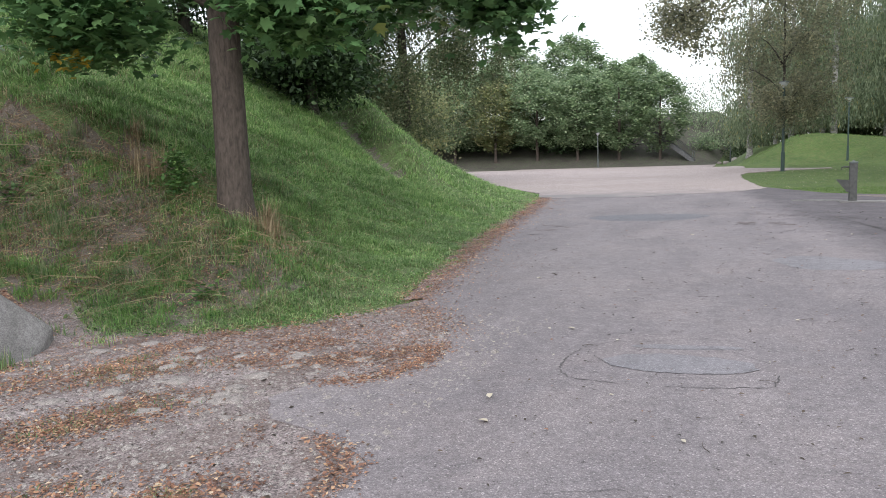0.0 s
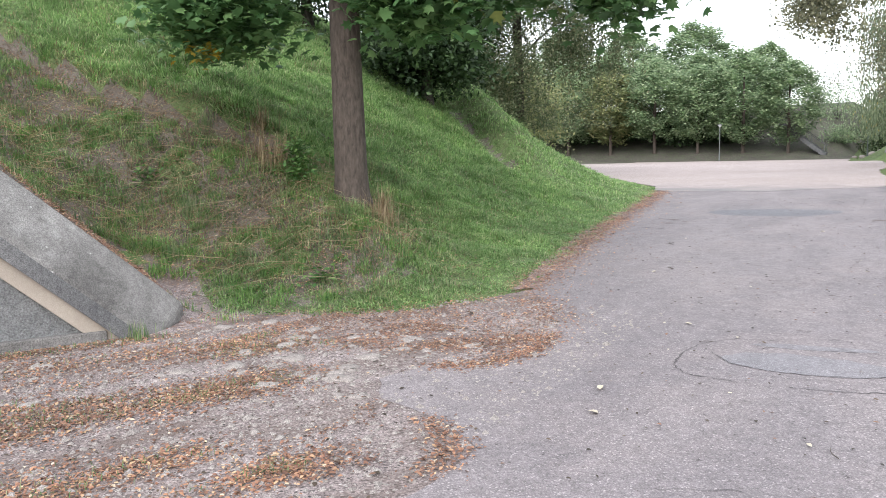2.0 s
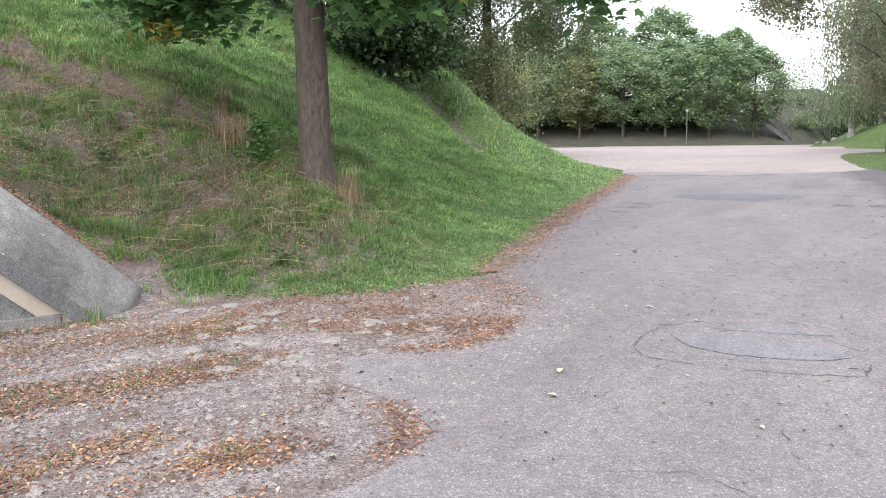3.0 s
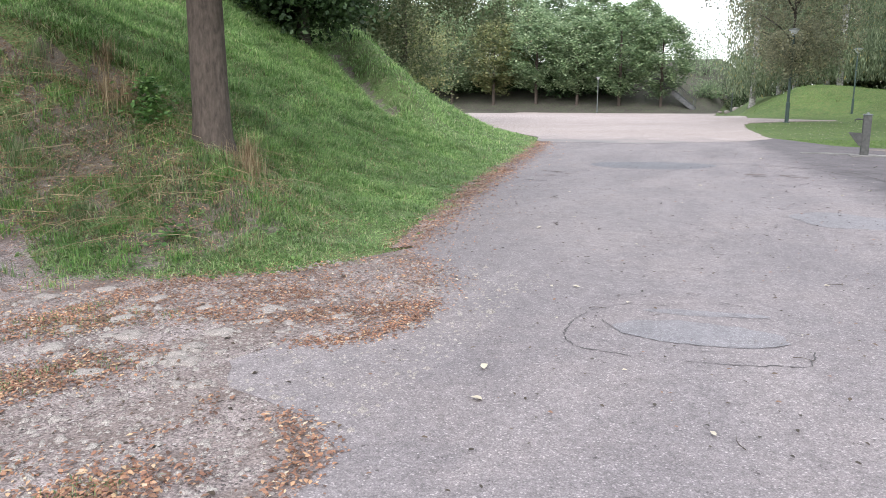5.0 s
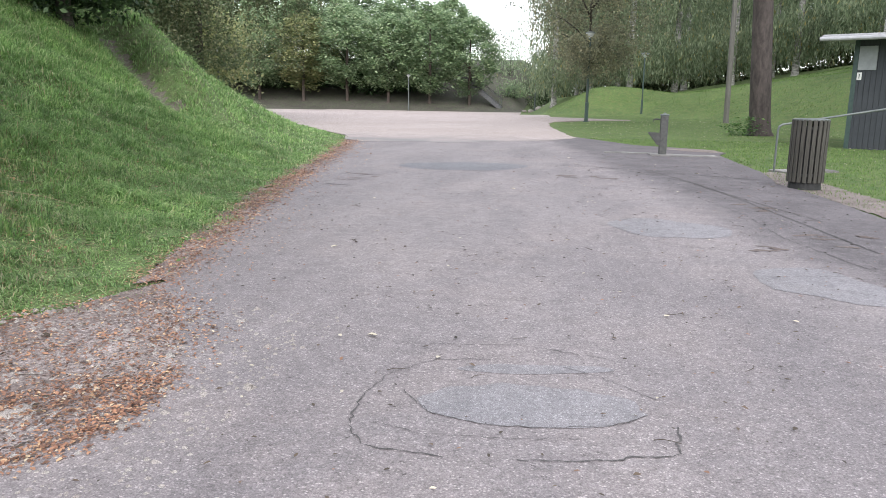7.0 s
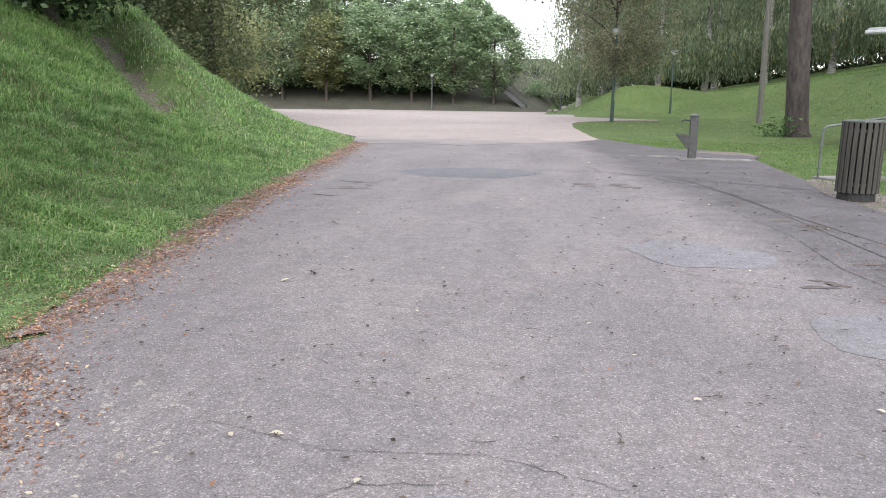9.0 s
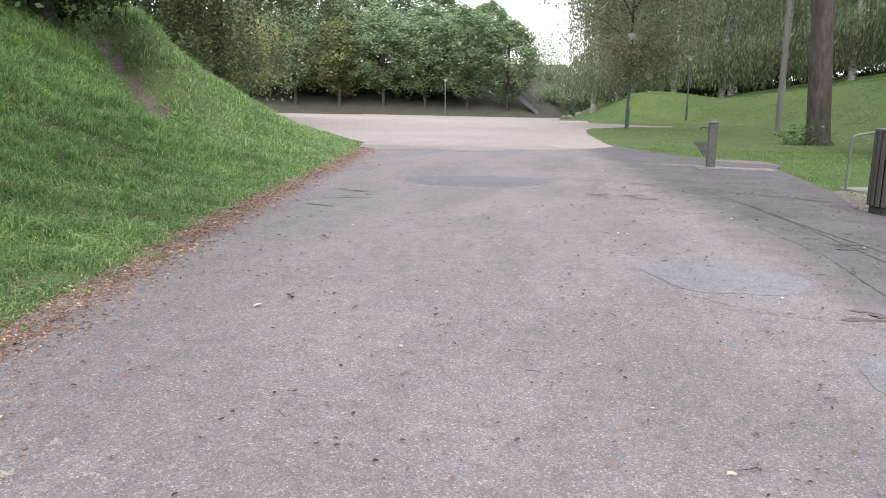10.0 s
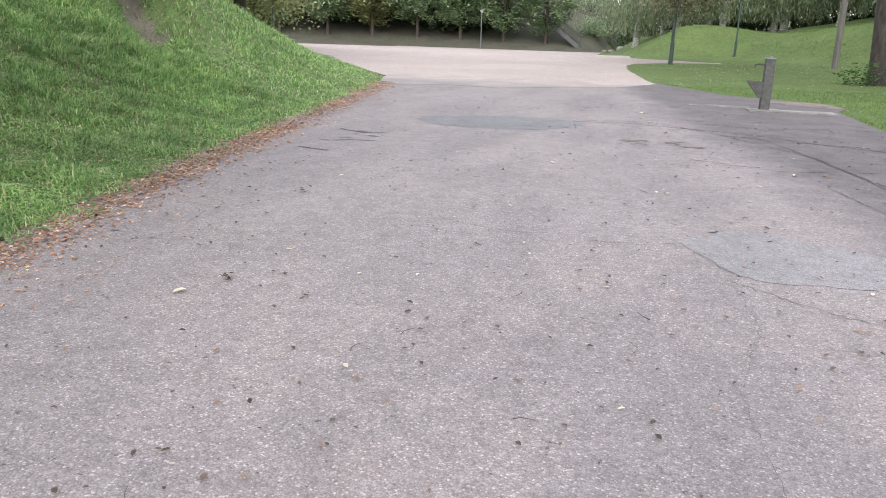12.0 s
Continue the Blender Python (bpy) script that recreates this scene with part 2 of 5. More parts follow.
M["straw"] = leafy("dry_straw_blade", [(0.0, (0.17, 0.12, 0.07)), (0.5, (0.31, 0.23, 0.14)), (1.0, (0.52, 0.43, 0.29))], 0.3)
M["fallen"] = leafy("fallen_leaf", [(0.0, (0.13, 0.078, 0.063)), (0.4, (0.31, 0.162, 0.115)), (0.8, (0.48, 0.265, 0.172)), (0.96, (0.62, 0.43, 0.28)), (1.0, (0.70, 0.60, 0.48))], 0.25)
M["tussock"] = leafy("tussock_blade", [(0.0, (0.09, 0.19, 0.055)), (0.6, (0.17, 0.31, 0.09)), (1.0, (0.30, 0.42, 0.16))], 0.45)
M["weed"] = leafy("weed_leaf", [(0.0, (0.05, 0.12, 0.035)), (0.5, (0.10, 0.20, 0.06)), (1.0, (0.19, 0.30, 0.10))], 0.35)
M["pale_leaf"] = leafy("pale_fallen_leaf", [(0.0, (0.50, 0.44, 0.36)), (1.0, (0.60, 0.54, 0.45))], 0.1)
M["debris"] = leafy("dark_debris", [(0.0, (0.035, 0.028, 0.022)), (0.75, (0.11, 0.08, 0.06)), (1.0, (0.30, 0.16, 0.11))], 0.05)
M["maple"] = leafy("maple_leaf", [(0.0, (0.075, 0.16, 0.065)), (0.6, (0.13, 0.245, 0.10)), (0.985, (0.21, 0.34, 0.14)), (1.0, (0.3, 0.24, 0.05))], 0.35, 0.42)
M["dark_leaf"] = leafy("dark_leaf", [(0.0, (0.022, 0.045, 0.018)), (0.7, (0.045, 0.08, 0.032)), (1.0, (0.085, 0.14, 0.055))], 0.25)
# lime leaves are lightened and blued: the distance haze sits in their colour
M["lime"] = leafy("lime_leaf", [(0.0, (0.145, 0.225, 0.125)), (0.55, (0.30, 0.405, 0.235)), (1.0, (0.50, 0.58, 0.39))], 0.5)
M["yellow_leaf"] = leafy("yellow_leaf", [(0.0, (0.40, 0.27, 0.03)), (1.0, (0.55, 0.42, 0.08))], 0.35)
M["lime_y"] = leafy("yellowing_lime_leaf", [(0.0, (0.14, 0.18, 0.085)), (0.5, (0.28, 0.315, 0.15)), (1.0, (0.46, 0.44, 0.24))], 0.45)
M["weeping"] = leafy("grey_green_leaf", [(0.0, (0.075, 0.105, 0.055)), (0.6, (0.135, 0.17, 0.09)), (1.0, (0.27, 0.265, 0.17))], 0.45)
M["birch"] = leafy("birch_leaf", [(0.0, (0.12, 0.165, 0.10)), (0.6, (0.22, 0.275, 0.17)), (0.95, (0.34, 0.385, 0.265)), (1.0, (0.36, 0.3, 0.1))], 0.5)
M["copper"] = leafy("copper_leaf", [(0.0, (0.13, 0.14, 0.098)), (0.6, (0.235, 0.24, 0.165)), (1.0, (0.38, 0.355, 0.23))], 0.5)
M["bark"] = plain("bark", (0.046, 0.035, 0.029), (0.128, 0.101, 0.083), 9, 0.95, 0, 1.0, 0.03, (3, 3, 0.9))
M["bark_red"] = plain("reddish_bark", (0.028, 0.023, 0.021), (0.095, 0.077, 0.070), 3.2, 0.95, 0, 1.0, 0.06, (2, 2, 0.7))
M["bark_birch"] = plain("birch_bark", (0.08, 0.075, 0.07), (0.55, 0.53, 0.50), 4, 0.85, 0, 0.4, 0.01, (0.8, 0.8, 3))
M["bark_dark"] = plain("dark_bark", (0.03, 0.026, 0.022), (0.08, 0.068, 0.055), 8, 0.95, 0, 0.8, 0.02, (3, 3, 0.5))
M["pole_wood"] = plain("grey_pole_wood", (0.11, 0.105, 0.095), (0.20, 0.19, 0.17), 6, 0.85, 0, 0.5, 0.005, (4, 4, 0.3))
M["green_paint"] = plain("dark_green_paint", (0.03, 0.055, 0.05), (0.055, 0.085, 0.075), 10, 0.5)
M["galv"] = plain("galvanised_steel", (0.10, 0.115, 0.11), (0.19, 0.205, 0.20), 14, 0.55, 0.5)
M["pump"] = plain("grey_painted_iron", (0.055, 0.055, 0.053), (0.11, 0.11, 0.105), 12, 0.65, 0.3)
M["slat"] = plain("weathered_slat", (0.035, 0.033, 0.028), (0.085, 0.08, 0.068), 7, 0.9, 0, 0.6, 0.004, (5, 5, 0.4))
M["black"] = plain("dark_liner", (0.012, 0.012, 0.012), (0.03, 0.03, 0.03), 10, 0.7)
M["shed"] = plain("dark_shed_board", (0.028, 0.032, 0.038), (0.05, 0.055, 0.062), 5, 0.7, 0, 0.4, 0.004, (3, 3, 0.4))
M["roof"] = plain("grey_fascia", (0.30, 0.30, 0.31), (0.45, 0.45, 0.46), 5, 0.6, 0.2)
M["board"] = plain("notice_board", (0.22, 0.235, 0.24), (0.30, 0.315, 0.32), 4, 0.4)
M["white"] = plain("white_sign", (0.6, 0.6, 0.58), (0.75, 0.75, 0.73), 6, 0.5)
M["lamp_glass"] = plain("frosted_lamp", (0.45, 0.47, 0.47), (0.6, 0.62, 0.62), 6, 0.35)


# ---- mesh helpers ----
def np_mesh(name, verts, faces, material):
    """A mesh from an (n,3) array and an (m,k) array of faces."""
    me = bpy.data.meshes.new(name)
    verts, faces = np.asarray(verts, np.float32), np.asarray(faces, np.int32)
    me.vertices.add(len(verts))
    me.vertices.foreach_set("co", verts.ravel())
    k = faces.shape[1]
    me.loops.add(faces.size)
    me.loops.foreach_set("vertex_index", faces.ravel())
    me.polygons.add(len(faces))
    me.polygons.foreach_set("loop_start", np.arange(0, faces.size, k, dtype=np.int32))
    me.update(calc_edges=True)
    me.materials.append(material)
    return me


def smooth(me):
    me.polygons.foreach_set("use_smooth", np.ones(len(me.polygons), bool))
    return me


def bm_mesh(name, bm, material, soft=False):
    me = bpy.data.meshes.new(name)
    bm.normal_update()
    bm.to_mesh(me)
    bm.free()
    me.materials.append(material)
    return smooth(me) if soft else me


def under(ob, parent):
    ob.parent = parent
    return ob


def part(name, bm, material, parent, label="", soft=False):
    ob = under(new(name, bm_mesh(name, bm, material, soft)), parent)
    return tagged(ob, label)


def holder(name, m, label, category, group="", kind=""):
    ob = new(name)
    ob.matrix_world = m
    return tagged(ob, label, category, group, kind)


def add_box(bm, lo, hi, bevel=0.0):
    c = [(a + b) / 2 for a, b in zip(lo, hi)]
    s = [b - a for a, b in zip(lo, hi)]
    r = bmesh.ops.create_cube(bm, size=1, matrix=Matrix.Translation(c) @ Matrix.Diagonal((*s, 1)))
    if bevel:
        es = {e for v in r["verts"] for e in v.link_edges}
        bmesh.ops.bevel(bm, geom=list(es), offset=bevel, segments=2, affect="EDGES", profile=0.5)


def box(lo, hi, bevel=0.0):
    bm = bmesh.new()
    add_box(bm, lo, hi, bevel)
    return bm


def add_tube(bm, pts, radii, sides=12, cap=True, wobble=0.0):
    """A tapered tube along points."""
    pts = [Vector(p) for p in pts]
    rings = []
    for i, (p, r) in enumerate(zip(pts, radii)):
        d = (pts[min(i + 1, len(pts) - 1)] - pts[max(i - 1, 0)]).normalized()
        a = d.orthogonal() if abs(d.z) < 0.9 else d.cross(Vector((0, 1, 0)))
        a.normalize()
        b = d.cross(a)
        ring = []
        for k in range(sides):
            w = 2 * math.pi * k / sides
            rr = r * (1 + wobble * math.sin(3 * w + i) + wobble * 0.6 * math.sin(5 * w + 2 * i))
            ring.append(bm.verts.new(p + (a * math.cos(w) + b * math.sin(w)) * rr))
        rings.append(ring)
    for r0, r1 in zip(rings, rings[1:]):
        for k in range(sides):
            bm.faces.new((r0[k], r0[(k + 1) % sides], r1[(k + 1) % sides], r1[k]))
    if cap:
        bm.faces.new(rings[0][::-1])
        bm.faces.new(rings[-1])
    return bm


def tube(pts, radii, sides=12, wobble=0.0):
    bm = add_tube(bmesh.new(), pts, radii, sides, True, wobble)
    bmesh.ops.recalc_face_normals(bm, faces=bm.faces)
    return bm


# ---- the lie of the land ----
LEFT_EDGE = [(-6.35, -60), (-6.35, 2.6), (-6.0, 3.9), (-5.2, 4.5), (-4.56, 4.74), (-3.96, 5.11), (-3.5, 5.7), (-3.3, 6.5), (-3.75, 8.3), (-4.4, 11.0),
             (-5.12, 14.3), (-6.06, 19.2), (-6.9, 22.8), (-7.5, 24.6), (-10.2, 29.5), (-15.0, 37.7), (-24, 50), (-40, 60), (-90, 72)]
RIGHT_TOE = [(-5.5, 72), (-2.6, 58.5), (3.0, 58.0), (6.0, 52.0), (8.2, 46.0), (10.5, 34.0), (13.0, 24.0), (15, 12), (16, -60)]
TRACK = [(-16.0, 5.2), (-12.6, 6.15), (-10.87, 6.65), (-8.7, 7.23), (-7.4, 7.5)]
WALL_AT, WALL_U = np.array((-5.41, 3.45)), np.array((0.488, 0.873))
WALL_N = np.array((0.873, -0.488))


def step01(a, b, v):
    t = np.clip((v - a) / (b - a), 0, 1)
    return t * t * (3 - 2 * t)


def away(line, x, y):
    """Distance to a polyline, positive to the left of it as one goes along."""
    best, side = np.full(x.shape, 1e9), np.zeros(x.shape)
    for (ax, ay), (bx, by) in zip(line, line[1:]):
        dx, dy = bx - ax, by - ay
        t = np.clip(((x - ax) * dx + (y - ay) * dy) / (dx * dx + dy * dy), 0, 1)
        d = np.hypot(x - ax - t * dx, y - ay - t * dy)
        s = np.sign(dx * (y - ay) - dy * (x - ax))
        near = d < best
        best, side = np.where(near, d, best), np.where(near, s, side)
    return best * side


def waves(x, y):
    return (np.sin(1.7 * x + 0.6 * y) + np.sin(0.9 * x - 1.3 * y + 1) + np.sin(2.3 * y + 0.5 * x + 2) + 0.6 * np.sin(4.1 * x + 3.3 * y)) / 3.6


def land(x, y):
    """Height of the ground."""
    x, y = np.asarray(x, float), np.asarray(y, float)
    z = -0.65 * step01(45, 88, y) * step01(3, -5, x)
    d = np.maximum(away(LEFT_EDGE, x, y), 0)
    bank = np.interp(d, [0, 0.4, 0.8, 1.2, 1.8, 2.5, 3.2, 4.0, 5.5, 7.0, 12.0], [0, 0.03, 0.10, 0.21, 0.46, 0.80, 1.20, 1.70, 2.65, 3.58, 6.5])
    bank = np.minimum(bank + 0.05 * np.maximum(d - 12, 0), 9.0)
    bank = bank + waves(x, y) * 0.10 * step01(0.5, 3, d) * step01(40, 20, d)
    # a slip of bare soil with a ridge beyond it
    s = away([(-14.5, 21.6), (-8.0, 16.1)], x, y)
    bank += (0.62 * np.exp(-((s - 1.25) / 0.8) ** 2) - 0.55 * np.exp(-((s + 0.05) / 0.55) ** 2)) * step01(2.2, 3.6, d) * step01(11, 8, d)
    # a trodden ledge under a grassy lip runs down to the young maple
    q = away(TRACK, x, y)
    bank += (0.13 * np.exp(-((q - 0.30) / 0.22) ** 2) - 0.09 * np.exp(-((q + 0.05) / 0.20) ** 2)) * step01(2.5, 3.3, d) * step01(-6.6, -7.6, x)
    # low hummocks in the turf
    bank += 0.016 * (np.sin(5.1 * x + 2.3 * y) * np.sin(4.3 * y - 1.9 * x) + np.sin(8.3 * x - 3.0 * y + 1) * np.sin(7.1 * y + 2.2 * x)) * step01(0.8, 2.0, d) * step01(30, 16, d)
    u = (x - WALL_AT[0]) * WALL_U[0] + (y - WALL_AT[1]) * WALL_U[1]
    v = (x - WALL_AT[0]) * WALL_N[0] + (y - WALL_AT[1]) * WALL_N[1]
    held = np.clip(0.70 - 0.95 * u, 0, 5.5) * step01(-0.30, -0.50, v)
    z = z + np.maximum(bank, held)
    r = np.maximum(away(RIGHT_TOE, x, y), 0)
    rise = np.minimum(0.40 * r * step01(-0.5, 2.0, r), 1.55 + 0.17 * np.clip(x - 7, 0, 26))
    rise = rise + 0.55 * np.exp(-((x - 2.2) / 3.2) ** 2 - ((y - 62.5) / 3.0) ** 2)
    rise = rise + 0.12 * waves(x * 0.4, y * 0.4) * step01(2, 5, r)
    z = z + rise * step01(-6, -2, x - 0 * y)
    far = y - (89.5 + 0.12 * (x + 20))
    z = z + np.where(x < -6, np.minimum(np.maximum(far, 0) * 0.30, 7.0), 0) * step01(-6, -9, x)
    return z


def land1(x, y):
    return float(land(np.array([x]), np.array([y]))[0])


# ---- ground ----
def graded(lo, hi, fine_lo, fine_hi, fine, grow):
    mid = list(np.arange(fine_lo, fine_hi + 1e-6, fine))
    a, s = fine_lo, fine
    left = []
    while a > lo:
        s *= grow
        a -= s
        left.append(a)
    b, s = mid[-1], fine
    right = []
    while b < hi:
        s *= grow
        b += s
        right.append(b)
    return np.array(left[::-1] + mid + right)


gx, gy = graded(-1800, 1800, -15, -2.5, 0.16, 1.07), graded(-1800, 1800, 2, 27, 0.20, 1.06)
GX, GY = np.meshgrid(gx, gy)
GZ = land(GX, GY)
gverts = np.stack([GX.ravel(), GY.ravel(), GZ.ravel()], 1)
gi = np.arange(len(gverts)).reshape(GX.shape)
gfaces = np.stack([gi[:-1, :-1], gi[:-1, 1:], gi[1:, 1:], gi[1:, :-1]], -1).reshape(-1, 4)
ground = new("ground", smooth(np_mesh("ground", gverts, gfaces, M["soil"])))
tagged(ground, "grassy ground rising to steep green banks", "ground", "", "structure")
ground.data.materials.append(M["turf"])
fc = gverts[gfaces].mean(1)
for extra in ("wood_floor", "bare", "dirt"):
    ground.data.materials.append(M[extra])


def track(x, y):
    """Worn bare tracks on the bank: distance to the nearest."""
    a = np.abs(away(TRACK, x, y) + 0.02)
    b = np.abs(away([(-8.9, 8.8), (-7.8, 9.1)], x, y)) + 0.1
    c = np.abs(away([(-6.1, 4.3), (-6.9, 4.7), (-7.6, 4.6)], x, y)) * 0.6
    d = np.hypot(x + 6.25, y - 5.85)
    e = np.abs(away([(-8.9, 16.9), (-12.4, 19.85)], x, y)) - 0.02
    return np.minimum.reduce([a, b, c, d, e]) + 0.10 * waves(x * 4, y * 4)


kind_of = np.where(fc[:, 0] > -3, 1, 0)
# ground below the limes takes the floor colour with the shade in it
kind_of[(fc[:, 0] < -7) & (fc[:, 1] > 86) & (fc[:, 1] < 400)] = 2
dry_zone = (fc[:, 1] + 0.55 * (fc[:, 0] + 5.0) < 7.4) & (fc[:, 0] < -4.4) & (fc[:, 1] < 14) & (away(TRACK, fc[:, 0], fc[:, 1]) < 0.1) & (waves(fc[:, 0] * 2.1, fc[:, 1] * 2.1) > -0.25)
kind_of[dry_zone] = 3
kind_of[(fc[:, 0] < -3) & (fc[:, 1] < 25) & (track(fc[:, 0], fc[:, 1]) < 0.17)] = 3
kind_of[np.abs(away([(-5.2, 3.95), (-5.75, 4.5), (-6.3, 4.9)], fc[:, 0], fc[:, 1])) + 0.1 * waves(fc[:, 0] * 5, fc[:, 1] * 5) < 0.34] = 4
fu = (fc[:, 0] - WALL_AT[0]) * WALL_U[0] + (fc[:, 1] - WALL_AT[1]) * WALL_U[1]
fv = (fc[:, 0] - WALL_AT[0]) * WALL_N[0] + (fc[:, 1] - WALL_AT[1]) * WALL_N[1]
kind_of[(fu > -2.5) & (fu < 1.05 + 0.15 * waves(fc[:, 0] * 5, fc[:, 1] * 5)) & (fv < 0.6) & (fv > -1.0 + 0.12 * waves(fc[:, 0] * 6, fc[:, 1] * 6)) & (fc[:, 1] < 5.2)] = 4
ground.data.polygons.foreach_set("material_index", kind_of.astype(np.int32))


def outline(points, step, jitter, seed, close=True):
    """A polyline cut into short steps with an uneven edge."""
    r = random.Random(seed)
    out = []
    pts = points + points[:1] if close else points
    for (ax, ay), (bx, by) in zip(pts, pts[1:]):
        n = max(1, int(math.hypot(bx - ax, by - ay) / step))
        for k in range(n):
            t = k / n
            j = jitter if n > 1 else 0
            out.append((ax + (bx - ax) * t + r.uniform(-j, j), ay + (by - ay) * t + r.uniform(-j, j)))
    return out


def sheet(name, points, lift, material, label, step=0.12, jitter=0.025, seed=1, slices=(), thick=0.0):
    """A paved or trodden area that lies on the land."""
    bm = bmesh.new()
    pts = outline(points, step, jitter, seed)
    vs = [bm.verts.new((x, y, 0)) for x, y in pts]
    f = bm.faces.new(vs)
    if f.normal.z < 0:
        f.normal_flip()
    bmesh.ops.triangulate(bm, faces=[f])
    for s in slices:
        bmesh.ops.bisect_plane(bm, geom=bm.verts[:] + bm.edges[:] + bm.faces[:], plane_co=(0, s, 0), plane_no=(0, 1, 0))
    bm.normal_update()
    for fc_ in bm.faces:
        if fc_.normal.z < 0:
            fc_.normal_flip()
    if slices:
        for v in bm.verts:
            v.co.z = lift + (land1(v.co.x, v.co.y) if v.co.y > 44 and v.co.x < 0 else 0)
    else:
        for v in bm.verts:
            v.co.z = lift
    if thick:
        edges = [e for e in bm.edges if e.is_boundary]
        r = bmesh.ops.extrude_edge_only(bm, edges=edges)
        for v in [g for g in r["geom"] if isinstance(g, bmesh.types.BMVert)]:
            v.co.z -= thick
    return tagged(new(name, bm_mesh(name, bm, material)), label, name.split("_")[0], "", "structure")


sheet("dirt_ground", [(-6.6, -40), (-6.2, 3.4), (-5.5, 4.6), (-4.56, 5.0), (-3.9, 5.4), (-3.5, 6.0), (-3.2, 7.4), (-2.0, 7.4), (-1.2, 3.0), (-1.2, -40)], 0.0175,
      M["dirt"], "trodden pale dirt with stones beside the asphalt", 0.3, 0.05, 2)
ROAD_LEFT = [(-2.6, -40), (-2.3, -4), (-2.1, 0.5), (-1.85, 1.8), (-1.72, 2.5), (-1.76, 2.92), (-2.0, 3.12), (-2.25, 3.2), (-2.6, 3.3), (-2.85, 3.6), (-2.75, 3.95), (-2.44, 4.03),
             (-2.21, 4.5), (-2.3, 5.0), (-2.42, 5.4), (-2.75, 5.9), (-3.25, 6.6), (-3.75, 8.3), (-4.45, 11.0), (-5.17, 14.3), (-6.1, 19.2), (-7.0, 22.8)]
ROAD_RIGHT = [(-0.7, 27.6), (0.32, 25.5), (1.1, 23.7), (2.1, 23.05), (2.9, 22.5), (3.15, 21.5), (2.85, 20.7), (2.85, 18.5), (2.9, 16.6), (2.7, 14.6), (2.9, 13.4), (3.2, 8), (3.4, -40)]
sheet("road", ROAD_LEFT + [(-5, 26)] + ROAD_RIGHT, 0.022, M["asphalt"], "worn grey asphalt road with cracks and patches", 0.10, 0.014, 3, (), 0.03)
sheet("plaza_gravel", [(-6.4, 22.4), (-5.2, 22.9), (-4.0, 22.6), (-2.6, 24.0), (-1.2, 25.0), (-0.5, 26.8), (-0.75, 28), (-1.6, 34.7), (-1.9, 39), (-1.7, 41.5), (0.2, 44.5), (2.4, 46.2), (2.4, 47.0),
                       (-2.0, 46.6), (-2.6, 58), (-6, 74), (-7.0, 91), (-60, 85), (-90, 76), (-90, 71), (-40, 59), (-24, 49.2), (-15.0, 37.2), (-10.2, 29.2), (-7.7, 25.2), (-7.1, 23.2)],
      0.030, M["gravel"], "wide pale pinkish gravel square", 0.25, 0.05, 4, [45 + 3 * k for k in range(16)], 0.05)


def blob(cx, cy, rx, ry, n, seed, rough=0.10, turn=0.0):
    r = random.Random(seed)
    ph = [r.uniform(0, 6.3) for _ in range(3)]
    out = []
    for k in range(n):
        a = 2 * math.pi * k / n
        s = 1 + rough * (math.sin(2 * a + ph[0]) + 0.7 * math.sin(3 * a + ph[1]) + 0.5 * math.sin(5 * a + ph[2]))
        px, py = rx * s * math.cos(a), ry * s * math.sin(a)
        out.append((cx + px * math.cos(turn) - py * math.sin(turn), cy + px * math.sin(turn) + py * math.cos(turn)))
    return out


def patch(name, pts, lift, material, label, seed):
    return sheet(name, pts, lift, material, label, 0.05, 0.012 if "patch" in name else 0.035, seed)


OUTER = [(-1.36, 4.98), (-1.33, 4.70), (-1.21, 4.54), (-0.9, 4.50), (-0.62, 4.53), (-0.3, 4.60), (-0.03, 4.70), (0.0, 4.95), (-0.07, 5.23), (-0.3, 5.45), (-0.48, 5.55), (-0.8, 5.6), (-1.12, 5.54), (-1.3, 5.3)]
INNER = [(-1.12, 5.02), (-1.02, 4.88), (-0.80, 4.82), (-0.55, 4.83), (-0.27, 4.90), (-0.12, 5.04), (-0.16, 5.2), (-0.4, 5.28), (-0.75, 5.28), (-1.0, 5.18)]
patch("leaf_mould", [(-3.15, 6.45), (-2.62, 5.7), (-2.42, 5.3), (-2.28, 4.6), (-2.6, 4.1), (-2.8, 3.95), (-3.3, 4.2), (-3.9, 4.35), (-4.6, 4.5), (-4.5, 4.85), (-3.9, 5.25), (-3.45, 5.8)], 0.0200,
      M["dirt"], "brown leaf mould and dirt at the foot of the bank", 51)
patch("leaf_verge", [(-3.28, 6.75), (-3.72, 8.4), (-4.37, 11.0), (-5.08, 14.3), (-6.02, 19.2), (-6.85, 22.4), (-7.1, 23.0), (-6.3, 19.2), (-5.35, 14.3), (-4.65, 11.0), (-3.95, 8.3), (-3.45, 6.6)], 0.0242,
      M["dirt"], "strip of leaf mould between grass and asphalt", 52)
patch("patch_mid", INNER, 0.0245, M["patch"], "smooth bluish asphalt repair patch", 6)
patch("patch_mid_back", blob(-0.62, 5.50, 0.36, 0.07, 24, 7, 0.10, 0.2), 0.0240, M["patch"], "narrow bluish asphalt repair strip", 7)
patch("patch_far", blob(-2.55, 16.0, 1.15, 0.85, 30, 8, 0.06, 0.25), 0.0245, M["old_repair"], "darker bluish asphalt repair patch", 8)
patch("patch_right", blob(0.50, 9.9, 0.56, 0.60, 30, 9, 0.10, 0.3), 0.0245, M["patch"], "smooth bluish asphalt repair patch", 9)
